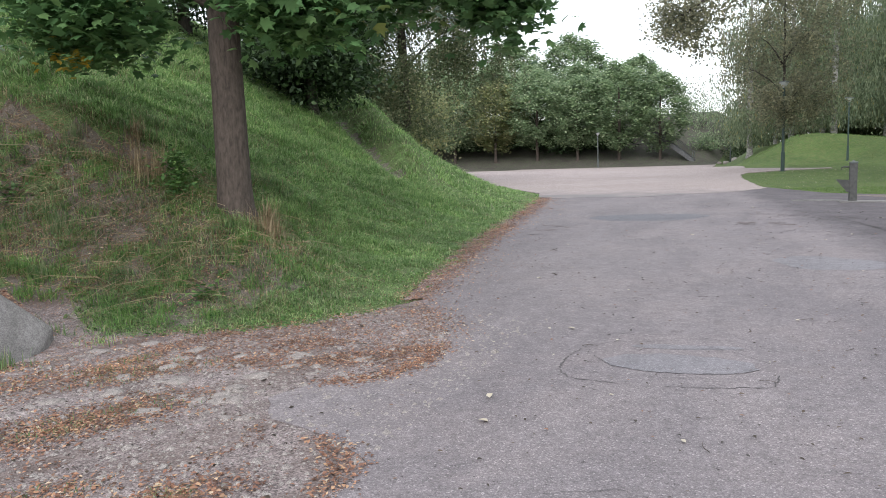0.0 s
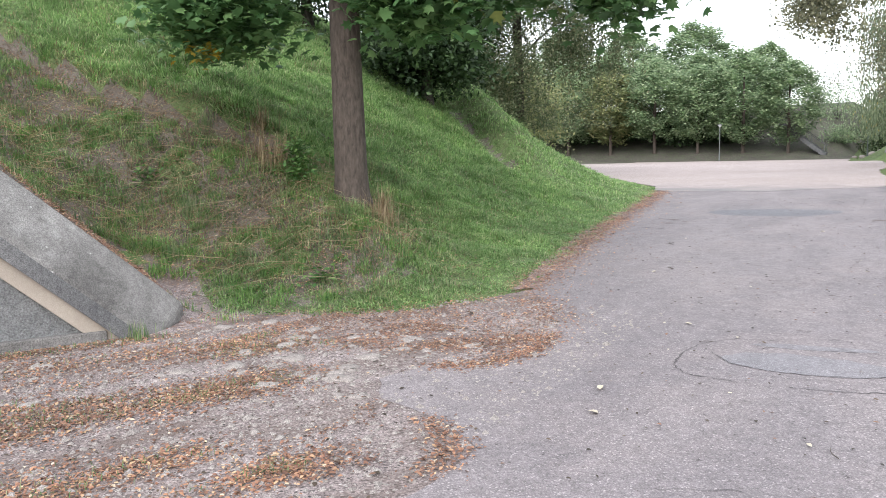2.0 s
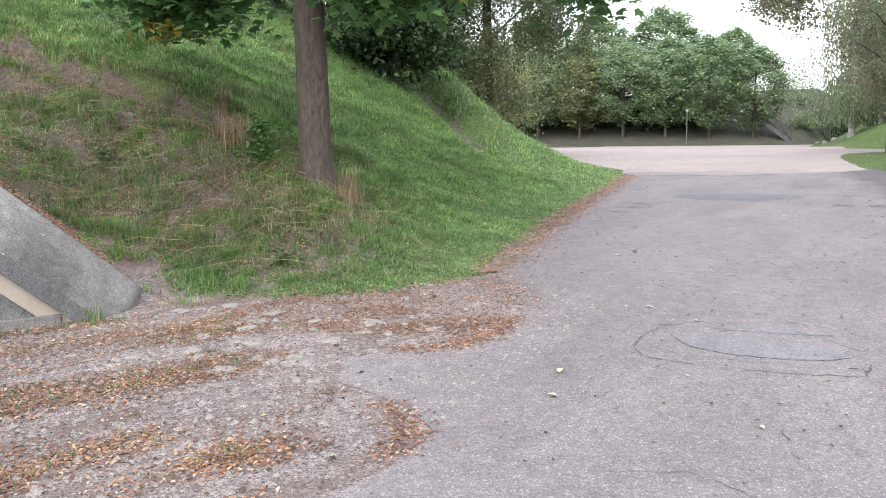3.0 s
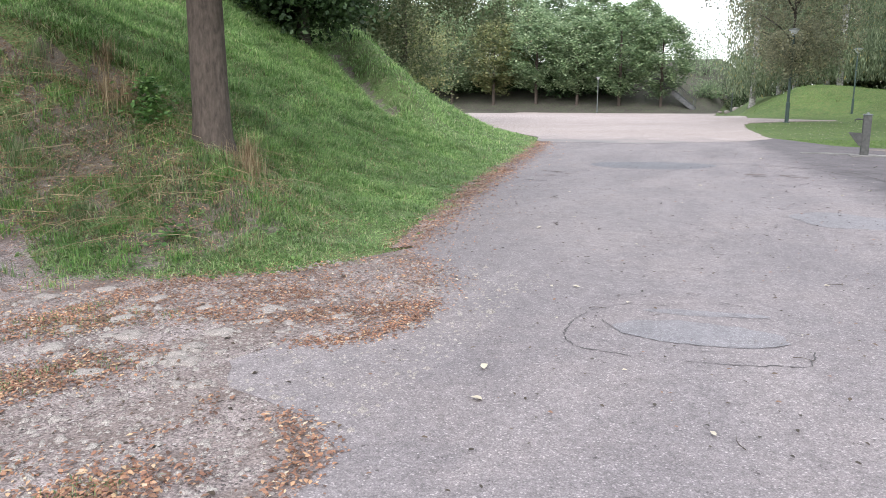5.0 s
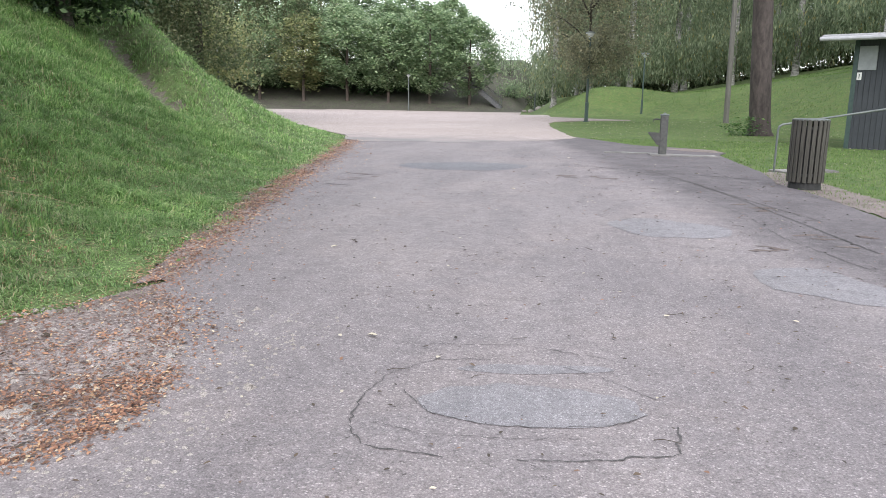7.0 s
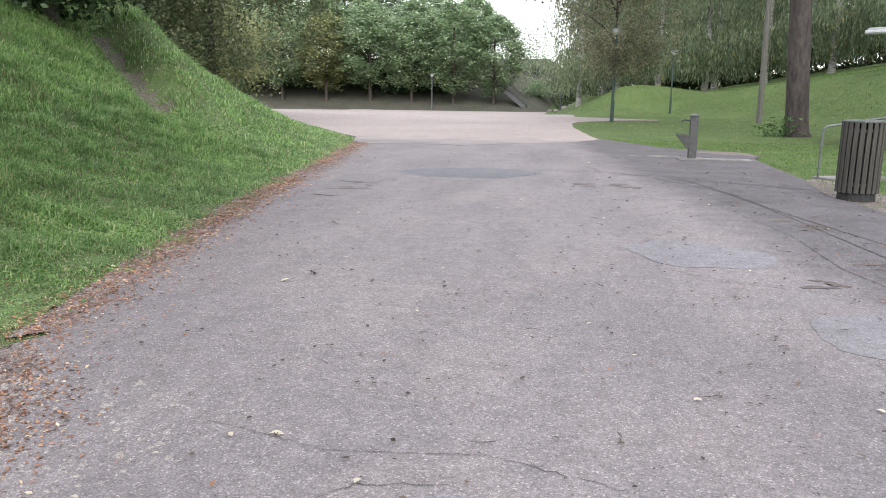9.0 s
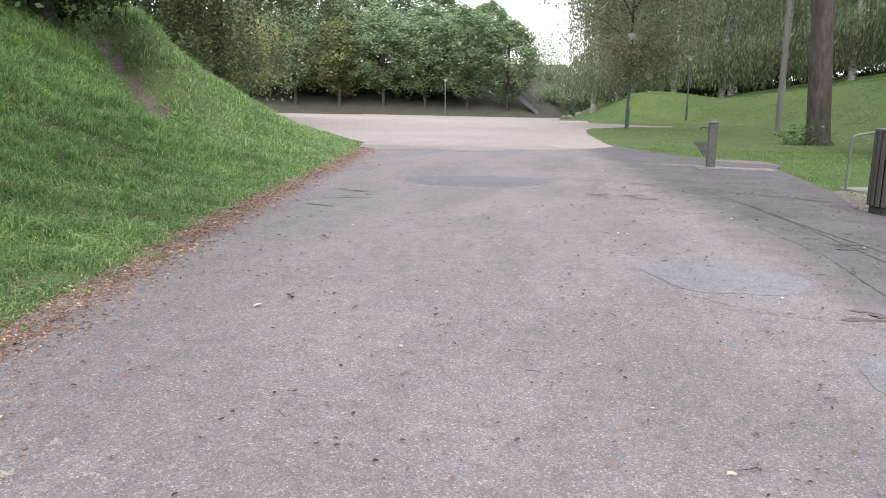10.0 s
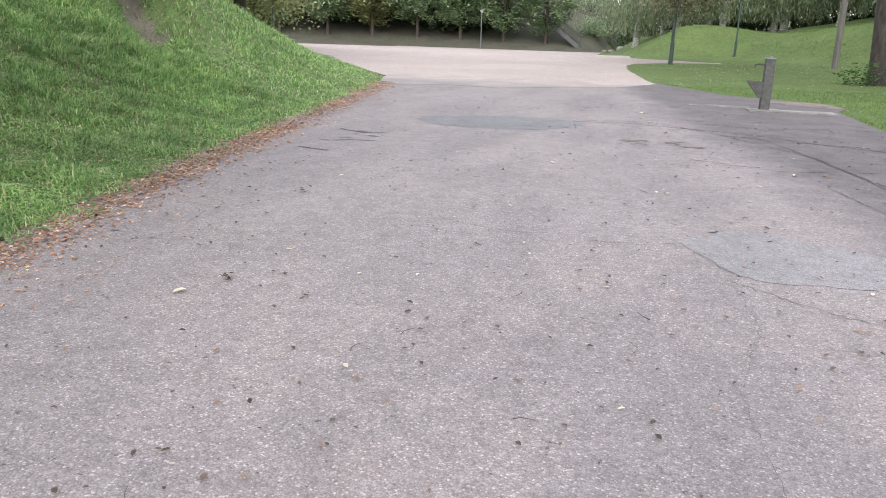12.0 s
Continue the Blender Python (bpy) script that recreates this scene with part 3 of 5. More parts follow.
patch("patch_right_near", blob(1.35, 7.7, 0.45, 0.5, 30, 19, 0.12, 0.3), 0.0245, M["patch"], "smooth bluish asphalt repair patch", 19)
hollows = random.Random(17)
for cx, cy, wide, deep, count in ((-0.35, 14.75, 0.50, 0.22, 11), (1.15, 9.0, 0.24, 0.14, 4), (1.9, 11.9, 0.30, 0.5, 7), (2.1, 9.6, 0.35, 0.4, 6), (-3.9, 13.4, 0.25, 0.7, 6)):
    for k in range(count):
        size = hollows.uniform(0.08, 0.34)
        patch("stain", blob(cx + hollows.uniform(-1, 1) * wide, cy + hollows.uniform(-1, 1) * deep, 0.30 * size + 0.02, 0.13 * size + 0.01, 22, 100 + k, 0.30, hollows.uniform(-0.5, 0.5)), 0.0250 + 0.00012 * k,
              M["stain"], "dark damp hollow filled with earth", 200 + k)
patch("earth_by_bin", [(2.72, 14.3), (2.78, 15.6), (2.9, 16.6), (3.25, 16.9), (3.45, 15.8), (3.55, 14.4), (3.7, 12.6), (3.6, 10.8), (3.2, 10.6), (2.95, 12.6)], 0.0120, M["humus"], "worn brown earth round the litter bin", 53)
patch("earth_strip", blob(2.45, 22.1, 0.75, 0.5, 60, 12, 0.16, -0.45), 0.0250, M["humus"], "bare earth by the lawn edge", 12)


def crack(pts, width, seed, lift=0.0262):
    """A thin uneven gap in the asphalt, drawn as a sunken dark ribbon."""
    line = outline(pts, 0.028, 0.011, seed, False) + [pts[-1]]
    r = random.Random(seed + 1)
    verts, faces = [], []
    for i, (x, y) in enumerate(line):
        x1, y1 = line[min(i + 1, len(line) - 1)]
        x0, y0 = line[max(i - 1, 0)]
        d = math.hypot(x1 - x0, y1 - y0) or 1
        w = width * r.uniform(0.2, 1.05) / 2
        nx, ny = -(y1 - y0) / d * w, (x1 - x0) / d * w
        verts += [(x + nx, y + ny, lift), (x - nx, y - ny, lift)]
    faces = [(2 * i, 2 * i + 1, 2 * i + 3, 2 * i + 2) for i in range(len(line) - 1)]
    me = np_mesh("crack", verts, faces, M["crack"])
    if me.polygons[0].normal.z < 0:
        me.flip_normals()
    return tagged(new("crack", me), "thin dark crack in the asphalt", "crack", "cracks in the road", "structure")


crack(OUTER[0:4], 0.010, 20)
crack(OUTER[4:8], 0.010, 21)
crack(OUTER[8:11], 0.005, 22)
crack(OUTER[11:14] + OUTER[:1], 0.006, 40)
crack([(-1.2, 5.1)] + INNER[0:6], 0.005, 23)
crack([(-1.25, 4.75), (-1.0, 4.68), (-0.7, 4.7), (-0.4, 4.76)], 0.005, 41)
crack([(-1.75, 16.8), (-1.1, 16.9), (-0.5, 17.1), (0.0, 16.6), (0.48, 15.97), (1.4, 14.3), (1.75, 12.2), (1.95, 10.8), (2.2, 9.0)], 0.026, 24)
crack([(0.48, 15.97), (1.4, 15.6), (2.4, 15.5), (3.0, 15.4)], 0.03, 25)
crack([(0.3, 17.2), (1.2, 16.9), (2.2, 17.6), (3.0, 17.4)], 0.028, 26)
crack([(-0.09, 10.44), (0.02, 9.9), (0.12, 9.3), (0.2, 8.6), (0.05, 7.9), (0.12, 7.2), (0.3, 6.4)], 0.002, 27)
crack([(-2.0, 10.2), (-1.3, 9.9), (-0.6, 9.85), (-0.1, 10.0)], 0.005, 28)
crack([(-0.9, 2.9), (-0.6, 3.05), (-0.25, 2.9), (0.0, 2.6), (0.05, 2.2)], 0.005, 29)
crack([(-1.9, 5.9), (-1.3, 5.75), (-0.7, 5.85), (-0.2, 5.7)], 0.005, 30)
crack([(-1.57, 16.6), (-0.8, 16.75), (0.0, 16.5), (0.9, 16.2), (1.6, 15.6), (2.54, 15.1)], 0.045, 37)
crack([(0.9, 16.0), (1.25, 14.8), (1.5, 13.6), (1.9, 12.0), (2.24, 10.76)], 0.032, 38)
crack([(1.2, 12.4), (1.5, 11.0), (1.55, 9.6), (1.9, 8.2)], 0.012, 31)
crack([(0.1, 9.3), (0.6, 8.9), (1.3, 8.7), (2.0, 8.3)], 0.006, 32)
crack([(0.0, 13.6), (0.9, 13.2), (1.8, 13.5), (2.6, 13.2)], 0.02, 33)
crack([(-4.3, 14.2), (-3.9, 14.0), (-3.6, 14.15)], 0.05, 34)
crack([(-4.1, 12.6), (-3.7, 12.5)], 0.05, 35)
crack([(-3.9, 13.3), (-3.5, 13.4)], 0.04, 36)


for k, (x, y) in enumerate(((1.5, 19.4), (2.2, 18.2), (1.3, 16.2), (2.4, 16.4), (2.0, 14.6), (2.6, 12.6), (1.6, 18.6), (2.2, 11.4), (1.9, 9.6), (1.4, 8.0))):
    a = 0.25 * math.sin(k * 2.3)
    crack([(x - 0.7, y - a), (x - 0.25, y + 0.12 * math.cos(k)), (x + 0.2, y), (x + 0.7, y + a)], 0.012 if y > 14 else 0.004, 60 + k)


# ---- concrete wing wall on the bank ----
def wall_pt(u, v, z):
    p = WALL_AT + WALL_U * u + WALL_N * v
    return (p[0], p[1], z)


def prism(sections, bevel=0.0, seg=2):
    """A solid through a list of rings of points."""
    bm = bmesh.new()
    rings = [[bm.verts.new(p) for p in s] for s in sections]
    n = len(rings[0])
    for a, b in zip(rings, rings[1:]):
        for k in range(n):
            bm.faces.new((a[k], a[(k + 1) % n], b[(k + 1) % n], b[k]))
    bm.faces.new(rings[0][::-1])
    bm.faces.new(rings[-1])
    bmesh.ops.recalc_face_normals(bm, faces=bm.faces)
    if bevel:
        bmesh.ops.bevel(bm, geom=bm.edges[:], offset=bevel, segments=seg, affect="EDGES", profile=0.5)
    return bm


wing = holder("wing_wall", pose(0, 0, 0), "weathered concrete wing wall with a sloping coping against the bank", "retaining wall", "", "structure")


def slope_z(u):
    return 0.08 + 0.95 * (0.21 - u)


def coping_ring(u, du):
    return [wall_pt(u, 0.03, slope_z(u) - 0.20), wall_pt(u, 0.03, slope_z(u)), wall_pt(u + du, -0.42, slope_z(u + du) + 0.50), wall_pt(u + du, -0.46, slope_z(u + du) + 0.16)]


part("coping", prism([coping_ring(u, 0.30 * k) for u, k in ((0.34, 1), (0.1, 0.4), (-1.5, 0), (-5.2, 0))], 0.035, 3), M["concrete"], wing, "worn grey sloping concrete coping")
# front edge of the coping in a darker grey than its top
part("coping_face", prism([[wall_pt(u, 0.0, slope_z(u) - 0.195), wall_pt(u, 0.036, slope_z(u) - 0.195), wall_pt(u, 0.036, slope_z(u) - 0.03), wall_pt(u, 0.0, slope_z(u) - 0.03)] for u in (0.2, -5.2)], 0.004),
     M["concrete_dark"], wing, "dark front edge of the coping")
part("band", prism([[wall_pt(u, -0.30, slope_z(u) - 0.20), wall_pt(u, -0.02, slope_z(u) - 0.20), wall_pt(u, -0.02, slope_z(u) - 0.37), wall_pt(u, -0.30, slope_z(u) - 0.37)]
                    for u in (0.12, -5.2)], 0.006), M["tan"], wing, "smooth tan painted band under the coping")
part("wall_face", prism([[wall_pt(-0.12, v, -0.1) for v in (-0.32, -0.06)] + [wall_pt(-0.12, v, 0.04) for v in (-0.06, -0.32)],
                         [wall_pt(-5.2, v, -0.1) for v in (-0.32, -0.06)] + [wall_pt(-5.2, v, slope_z(-5.2) - 0.36) for v in (-0.06, -0.32)]]), M["render"], wing, "rough grey cast wall face")
part("plinth", prism([[wall_pt(u, -0.30, -0.1), wall_pt(u, 0.0, -0.1), wall_pt(u, 0.0, 0.12 - 0.03 * k), wall_pt(u, -0.30, 0.12 - 0.03 * k)] for u, k in ((-0.02, 1), (-5.2, 0))], 0.01),
     M["concrete"], wing, "low pale concrete plinth")


# ---- plants: leaves and blades ----
LEAF_MAPLE = (np.array([(0, 0, 0), (0.22, 0.10, 0.02), (0.50, 0.22, -0.05), (0.28, 0.42, 0.03), (0.42, 0.72, -0.06), (0.14, 0.66, 0.02), (0, 1.0, -0.10),
                        (-0.14, 0.66, 0.02), (-0.42, 0.72, -0.06), (-0.28, 0.42, 0.03), (-0.50, 0.22, -0.05), (-0.22, 0.10, 0.02), (0, 0.45, 0.05)]),
              np.array([(12, i, (i + 1) % 12) for i in range(12)]))
LEAF_OVAL = (np.array([(0, 0, 0), (0.32, 0.4, 0.06), (0, 1.0, -0.05), (-0.32, 0.4, 0.06)]), np.array([(0, 1, 2), (0, 2, 3)]))
LEAF_CURL = (np.array([(0, 0, 0), (0.22, 0.26, 0.10), (0.30, 0.62, 0.16), (0.04, 1.0, 0.05), (-0.16, 0.74, 0.14), (-0.27, 0.34, 0.08), (0, 0.5, 0.0)]),
             np.array([(6, i, (i + 1) % 6) for i in range(6)]))

LEAF_BIT = (np.array([(0, 0, 0), (0.26, 0.30, 0.12), (0.20, 0.78, 0.10), (-0.04, 1.0, 0.0), (-0.28, 0.48, 0.14)]), np.array([(0, 1, 4), (1, 2, 4), (2, 3, 4)]))


def turns(n, r, tilt=None):
    """n random rotations; tilt: how far the leaf's face leans from level, radians."""
    a, c = r.uniform(0, 2 * np.pi, n), r.uniform(0, 2 * np.pi, n)
    b = r.uniform(-1, 1, n) * (np.pi if tilt is None else tilt)
    def rz(w):
        m = np.zeros((n, 3, 3)); m[:, 0, 0] = m[:, 1, 1] = np.cos(w); m[:, 0, 1] = -np.sin(w); m[:, 1, 0] = np.sin(w); m[:, 2, 2] = 1
        return m
    def rx(w):
        m = np.zeros((n, 3, 3)); m[:, 1, 1] = m[:, 2, 2] = np.cos(w); m[:, 1, 2] = -np.sin(w); m[:, 2, 1] = np.sin(w); m[:, 0, 0] = 1
        return m
    return rz(a) @ rx(b) @ rz(c)


LEAF_HANG = (np.array([(0, 0, 0.1), (0.17, 0.05, -0.45), (0.02, 0.0, -1.1), (-0.15, -0.04, -0.5)]), np.array([(0, 1, 2), (0, 2, 3)]))


def leaf_mesh(name, places, sizes, shape, material, r, tilt=None):
    tv, tf = shape
    n = len(places)
    verts = np.einsum("nij,kj->nki", turns(n, r, tilt), tv) * np.asarray(sizes)[:, None, None] + np.asarray(places)[:, None, :]
    faces = tf[None] + (np.arange(n) * len(tv))[:, None, None]
    return np_mesh(name, verts.reshape(-1, 3), faces.reshape(-1, tf.shape[1]), material)


def blade_mesh(name, places, heights, widths, material, r, lean=0.45, comb=0.0):
    """Grass: each blade a bent strip that tapers to a point."""
    n = len(places)
    a = r.uniform(0, 2 * np.pi, n)
    if comb:
        px, py = places[:, 0], places[:, 1]
        a = 1.1 * np.sin(5.9 * px + 4.6 * py + 1.3 * np.sin(9.7 * px - 7.1 * py)) + 1.2 * np.sin(13.5 * py - 11.2 * px + 2 * np.sin(3.1 * px)) + r.normal(-0.5, comb, n)
    bend = np.abs(r.normal(0, lean, n)) * heights
    side = np.stack([-np.sin(a), np.cos(a), np.zeros(n)], 1) * (widths / 2)[:, None]
    ahead = np.stack([np.cos(a), np.sin(a), np.zeros(n)], 1)
    up = np.array((0, 0, 1.0))
    mid = places + ahead * (bend * 0.35)[:, None] + up * (heights * 0.6)[:, None]
    tip = places + ahead * bend[:, None] + up * (heights * np.clip(1 - 0.3 * bend / heights, 0.35, 1))[:, None]
    verts = np.stack([places - side, places + side, mid - side * 0.7, mid + side * 0.7, tip], 1).reshape(-1, 3)
    f = np.array([(0, 1, 3), (0, 3, 2), (2, 3, 4)])
    faces = f[None] + (np.arange(n) * 5)[:, None, None]
    return np_mesh(name, verts, faces.reshape(-1, 3), material)


def crown_points(r, n, clusters, spread, weep=0.0):
    """Leaf places round cluster centres; weep: length of hanging strands."""
    idx = r.integers(0, len(clusters), n)
    p = clusters[idx] + r.normal(0, 1, (n, 3)) * spread * np.array((1, 1, 0.75))
    if weep:
        strand = r.integers(0, 14, n) + idx * 14
        sr = np.random.default_rng(3)
        off = sr.normal(0, spread, (len(clusters) * 14, 2))
        p[:, :2] = clusters[idx][:, :2] + off[strand] + r.normal(0, 0.10, (n, 2))
        p[:, 2] = clusters[idx][:, 2] - r.uniform(0, 1, n) * weep * sr.uniform(0.4, 1.2, len(clusters) * 14)[strand]
    return p


def ball_clusters(r, n, centre, radii, shell=0.55):
    d = r.normal(0, 1, (n, 3))
    d /= np.linalg.norm(d, axis=1)[:, None]
    return np.asarray(centre) + d * np.asarray(radii) * r.uniform(shell, 1.0, n)[:, None] * r.uniform(0.82, 1.08, n)[:, None]


def tree(name, at, label, trunk, limbs, crown, bark, group="", lean=(0, 0)):
    """trunk: (height, radius at the base); limbs: points from the trunk; crown: a mesh in the tree's own metres."""
    ob = holder(name, pose(*at), label, "tree", group)
    h, r0 = trunk
    rr = random.Random(int(abs(at[0] * 31 + at[1] * 7)))
    zs = [-0.25, 0.0, 0.12, 0.35, 0.8, h * 0.35, h * 0.6, h * 0.85, h]
    rs = [1.45, 1.32, 1.15, 1.04, 1.0, 0.92, 0.80, 0.5, 0.14]
    pts = [(lean[0] * z + rr.uniform(-0.25, 0.25) * r0 * (z > 1), lean[1] * z + rr.uniform(-0.25, 0.25) * r0 * (z > 1), z) for z in zs]
    stem = part("trunk", tube(pts, [r0 * k for k in rs], 18, 0.025), bark, ob, "", True)
    for path, r1 in limbs:
        part("limb", tube(path, [r1 * (1 - 0.85 * i / (len(path) - 1)) for i in range(len(path))], 8), bark, stem, "", True)
    under(new("crown", crown), ob)
    return ob


def spread_limbs(r, n, z0, z1, reach, rise, radius, lean=(0, 0)):
    out = []
    for k in range(n):
        a = 2 * math.pi * (k + r.uniform(-0.3, 0.3)) / n
        z = r.uniform(z0, z1)
        L = reach * r.uniform(0.7, 1.0)
        out.append(([(lean[0] * z, lean[1] * z, z), (math.cos(a) * L * 0.35, math.sin(a) * L * 0.35, z + rise * 0.5), (math.cos(a) * L * 0.7, math.sin(a) * L * 0.7, z + rise * 0.85),
                     (math.cos(a) * L, math.sin(a) * L, z + rise)], radius))
    return out


# the young maple on the bank
mr = np.random.default_rng(11)
MAPLE_AT = (-6.17, 7.42, land1(-6.17, 7.42))
mc = np.concatenate([ball_clusters(mr, 150, (0.3, 0.2, 4.75), (3.1, 2.9, 1.95), 0.3),
                     ball_clusters(mr, 30, (-1.45, -0.66, 2.42), (0.95, 0.75, 0.40), 0.1),
                     ball_clusters(mr, 16, (-1.9, -0.5, 2.95), (0.8, 0.8, 0.25), 0.1),
                     ball_clusters(mr, 50, (0.98, 0.15, 2.48), (0.95, 0.8, 0.40), 0.1),
                     ball_clusters(mr, 30, (2.1, 1.2, 2.85), (1.0, 0.8, 0.35), 0.1),
                     ball_clusters(mr, 16, (2.9, 1.8, 2.62), (0.5, 0.45, 0.42), 0.1)])
mc = mc[(np.hypot(mc[:, 0], mc[:, 1]) > 0.55) | (mc[:, 2] > 2.5)]
mp = crown_points(mr, 20000, mc, 0.26)
mp = mp[(mp[:, 2] > 1.75) & ((np.hypot(mp[:, 0], mp[:, 1]) > 0.45) | (mp[:, 2] > 2.5))]
maple = tree("maple_tree", MAPLE_AT, "young maple, straight brown trunk and low dark green crown", (6.2, 0.20),
     spread_limbs(random.Random(4), 7, 2.3, 3.6, 2.8, 0.9, 0.05), leaf_mesh("crown", mp, mr.uniform(0.11, 0.20, len(mp)), LEAF_MAPLE, M["maple"], mr, 1.0), M["bark"])

yp = np.array((-1.50, -1.0, 1.92)) + mr.normal(0, 1, (45, 3)) * np.array((0.14, 0.12, 0.09))
tagged(under(new("yellow_spray", leaf_mesh("yellow_spray", yp, mr.uniform(0.07, 0.12, 45), LEAF_MAPLE, M["yellow_leaf"], mr, 0.9)), maple), "spray of yellow leaves", "", "", "stuff")

# dark trees and bushes on the bank
dr = np.random.default_rng(12)


def dark_tree(x, y, height, rad, zc, n, label, mat, name="tree", spread=0.5, weep=0.0, leaf=0.13, bark="bark_dark", low=0.6, group=""):
    c = ball_clusters(dr, 70, (0, 0, zc), (rad, rad, height - zc), 0.4)
    c = c[c[:, 2] > low]
    p = crown_points(dr, n, c, spread, weep)
    p = p[p[:, 2] > low * 0.5]
    return tree(name, (x, y, land1(x, y)), label, (height * 0.85, 0.10 + 0.012 * height), spread_limbs(random.Random(n), 6, height * 0.25, height * 0.6, rad * 0.8, height * 0.15, 0.07),
                leaf_mesh("crown", p, dr.uniform(0.7, 1.3, len(p)) * leaf, LEAF_OVAL, M[mat], dr), M[bark], group)


dark_tree(-11.3, 16.9, 3.7, 1.9, 1.8, 15000, "dark green leafy tree growing out of the bank", "dark_leaf", "bank_tree", 0.36, 0, 0.14, "bark_dark", 0.2)
dark_tree(-12.6, 18.4, 4.2, 2.5, 1.9, 22000, "dark green leafy tree growing out of the bank", "dark_leaf", "bank_tree", 0.38, 0, 0.145, "bark_dark", 0.2)
dark_tree(-15.5, 17.0, 4.8, 2.8, 2.2, 14000, "dark green leafy tree growing out of the bank", "dark_leaf", "bank_tree", 0.42, 0, 0.13, "bark_dark", 0.2)
dark_tree(-17.0, 33.5, 12.5, 4.6, 6.4, 80000, "large grey-green tree with drooping foliage behind the bank", "weeping", "weeping_tree", 0.75, 3.2, 0.13, "bark_dark", 1.4)
dark_tree(-21.5, 31.0, 11.0, 4.2, 6.0, 34000, "large grey-green tree with drooping foliage behind the bank", "weeping", "weeping_tree", 0.75, 2.4, 0.13, "bark_dark", 1.6)
dark_tree(-24.0, 47.0, 7.5, 3.6, 4.0, 9000, "yellowish green broad tree beyond the bank", "lime_y", "broadleaf_tree", 0.7, 0, 0.22, "bark", 1.4)

# the row of limes across the square
lr = np.random.default_rng(13)


def lime_crown(mat, wide, tall, n=12000):
    """Overlapping sprays on a broad egg shape, their leaves hanging a little at the rim."""
    m = 165
    d = lr.normal(0, 1, (m, 3))
    d /= np.linalg.norm(d, axis=1)[:, None]
    mid, half = 2.0 + (tall - 2.0) * 0.45, (tall - 2.2) * 0.53
    narrow = np.where(d[:, 2:] > 0.2, 1 - 0.45 * (d[:, 2:] - 0.2), 1.0)
    c = d * lr.uniform(0.70, 1.04, m)[:, None] * np.array((wide, wide, half)) * np.concatenate([narrow, narrow, np.ones((m, 1))], 1)
    c[:, 2] += mid
    c = c[c[:, 2] > 1.5]
    p = crown_points(lr, n, c, 0.42, 0)
    p = p[p[:, 2] > 0.95]
    return leaf_mesh("crown", p, lr.uniform(0.28, 0.50, len(p)), LEAF_OVAL, M[mat], lr, 0.85)


limes = []
for i, (mat, lab, wide, tall) in enumerate((("lime_y", "yellowing lime tree with a slender pale trunk", 3.5, 10.6), ("lime", "full green lime tree with a short trunk", 3.9, 11.2),
                                            ("lime", "tall dark green lime tree with a short trunk", 4.0, 11.8))):
    x, y = ((-33.6, 91.2), (-28.3, 92.0), (-18.2, 92.6))[i]
    limes.append(tree("lime_tree", (x, y, land1(x, y)), lab, (tall * 0.8, 0.20), spread_limbs(random.Random(i), 6, 2.4, 5, 2.4, 1.4, 0.07), lime_crown(mat, wide, tall),
                      M["bark"], "row of lime trees"))
for x, y, k, s, turn in ((-23.2, 92.2, 1, 0.92, 100), (-13.4, 92.8, 2, 0.86, 200), (-39.0, 90.6, 1, 0.95, 50), (-45, 90, 2, 1.0, 140), (-51, 89.5, 0, 1.0, 10)):
    t = copy_thing(limes[k], pose(x, y, land1(x, y), 0, 0, turn))
    t.scale = (s, s, s)
for x, y, k, s, turn in ((-31, 100, 2, 1.25, 30), (-25, 101, 1, 1.3, 80), (-37, 100, 2, 1.3, 150), (-20, 101, 2, 1.12, 260), (-43, 100, 1, 1.3, 20), (-50, 99, 2, 1.4, 10), (-58, 97, 1, 1.4, 70),
                         (-66, 92, 2, 1.4, 200), (-75, 88, 1, 1.4, 40), (-28, 110, 2, 1.5, 15), (-38, 111, 1, 1.5, 25), (-48, 110, 2, 1.5, 95), (-19, 111, 1, 1.15, 120)):
    t = copy_thing(limes[k], pose(x, y, land1(x, y) - 0.3, 0, 0, turn))
    t.scale = (s * 0.85, s * 0.85, s * 0.72)
    tagged(t, "tall green tree in the wood behind the square", "tree", "wood behind the square")

# undergrowth below the limes
def bush(x, y, r, h, n, mat, label, leaf=0.22, group=""):
    c = ball_clusters(dr, 26, (0, 0, h * 0.45), (r, r * 0.8, h * 0.5), 0.3)
    p = crown_points(dr, n, c, 0.3 * r)
    p = p[p[:, 2] > 0]
    ob = holder("bush", pose(x, y, land1(x, y)), label, "bush", group)
    for k in range(4):
        a = k * 1.6
        part("stem", tube([(0, 0, -0.1), (0.3 * r * math.cos(a), 0.3 * r * math.sin(a), h * 0.4), (0.5 * r * math.cos(a), 0.5 * r * math.sin(a), h * 0.7)], [0.03, 0.02, 0.008], 6), M["bark_dark"], ob)
    under(new("foliage", leaf_mesh("foliage", p, dr.uniform(0.7, 1.3, len(p)) * leaf, LEAF_OVAL, M[mat], dr)), ob)
    return ob


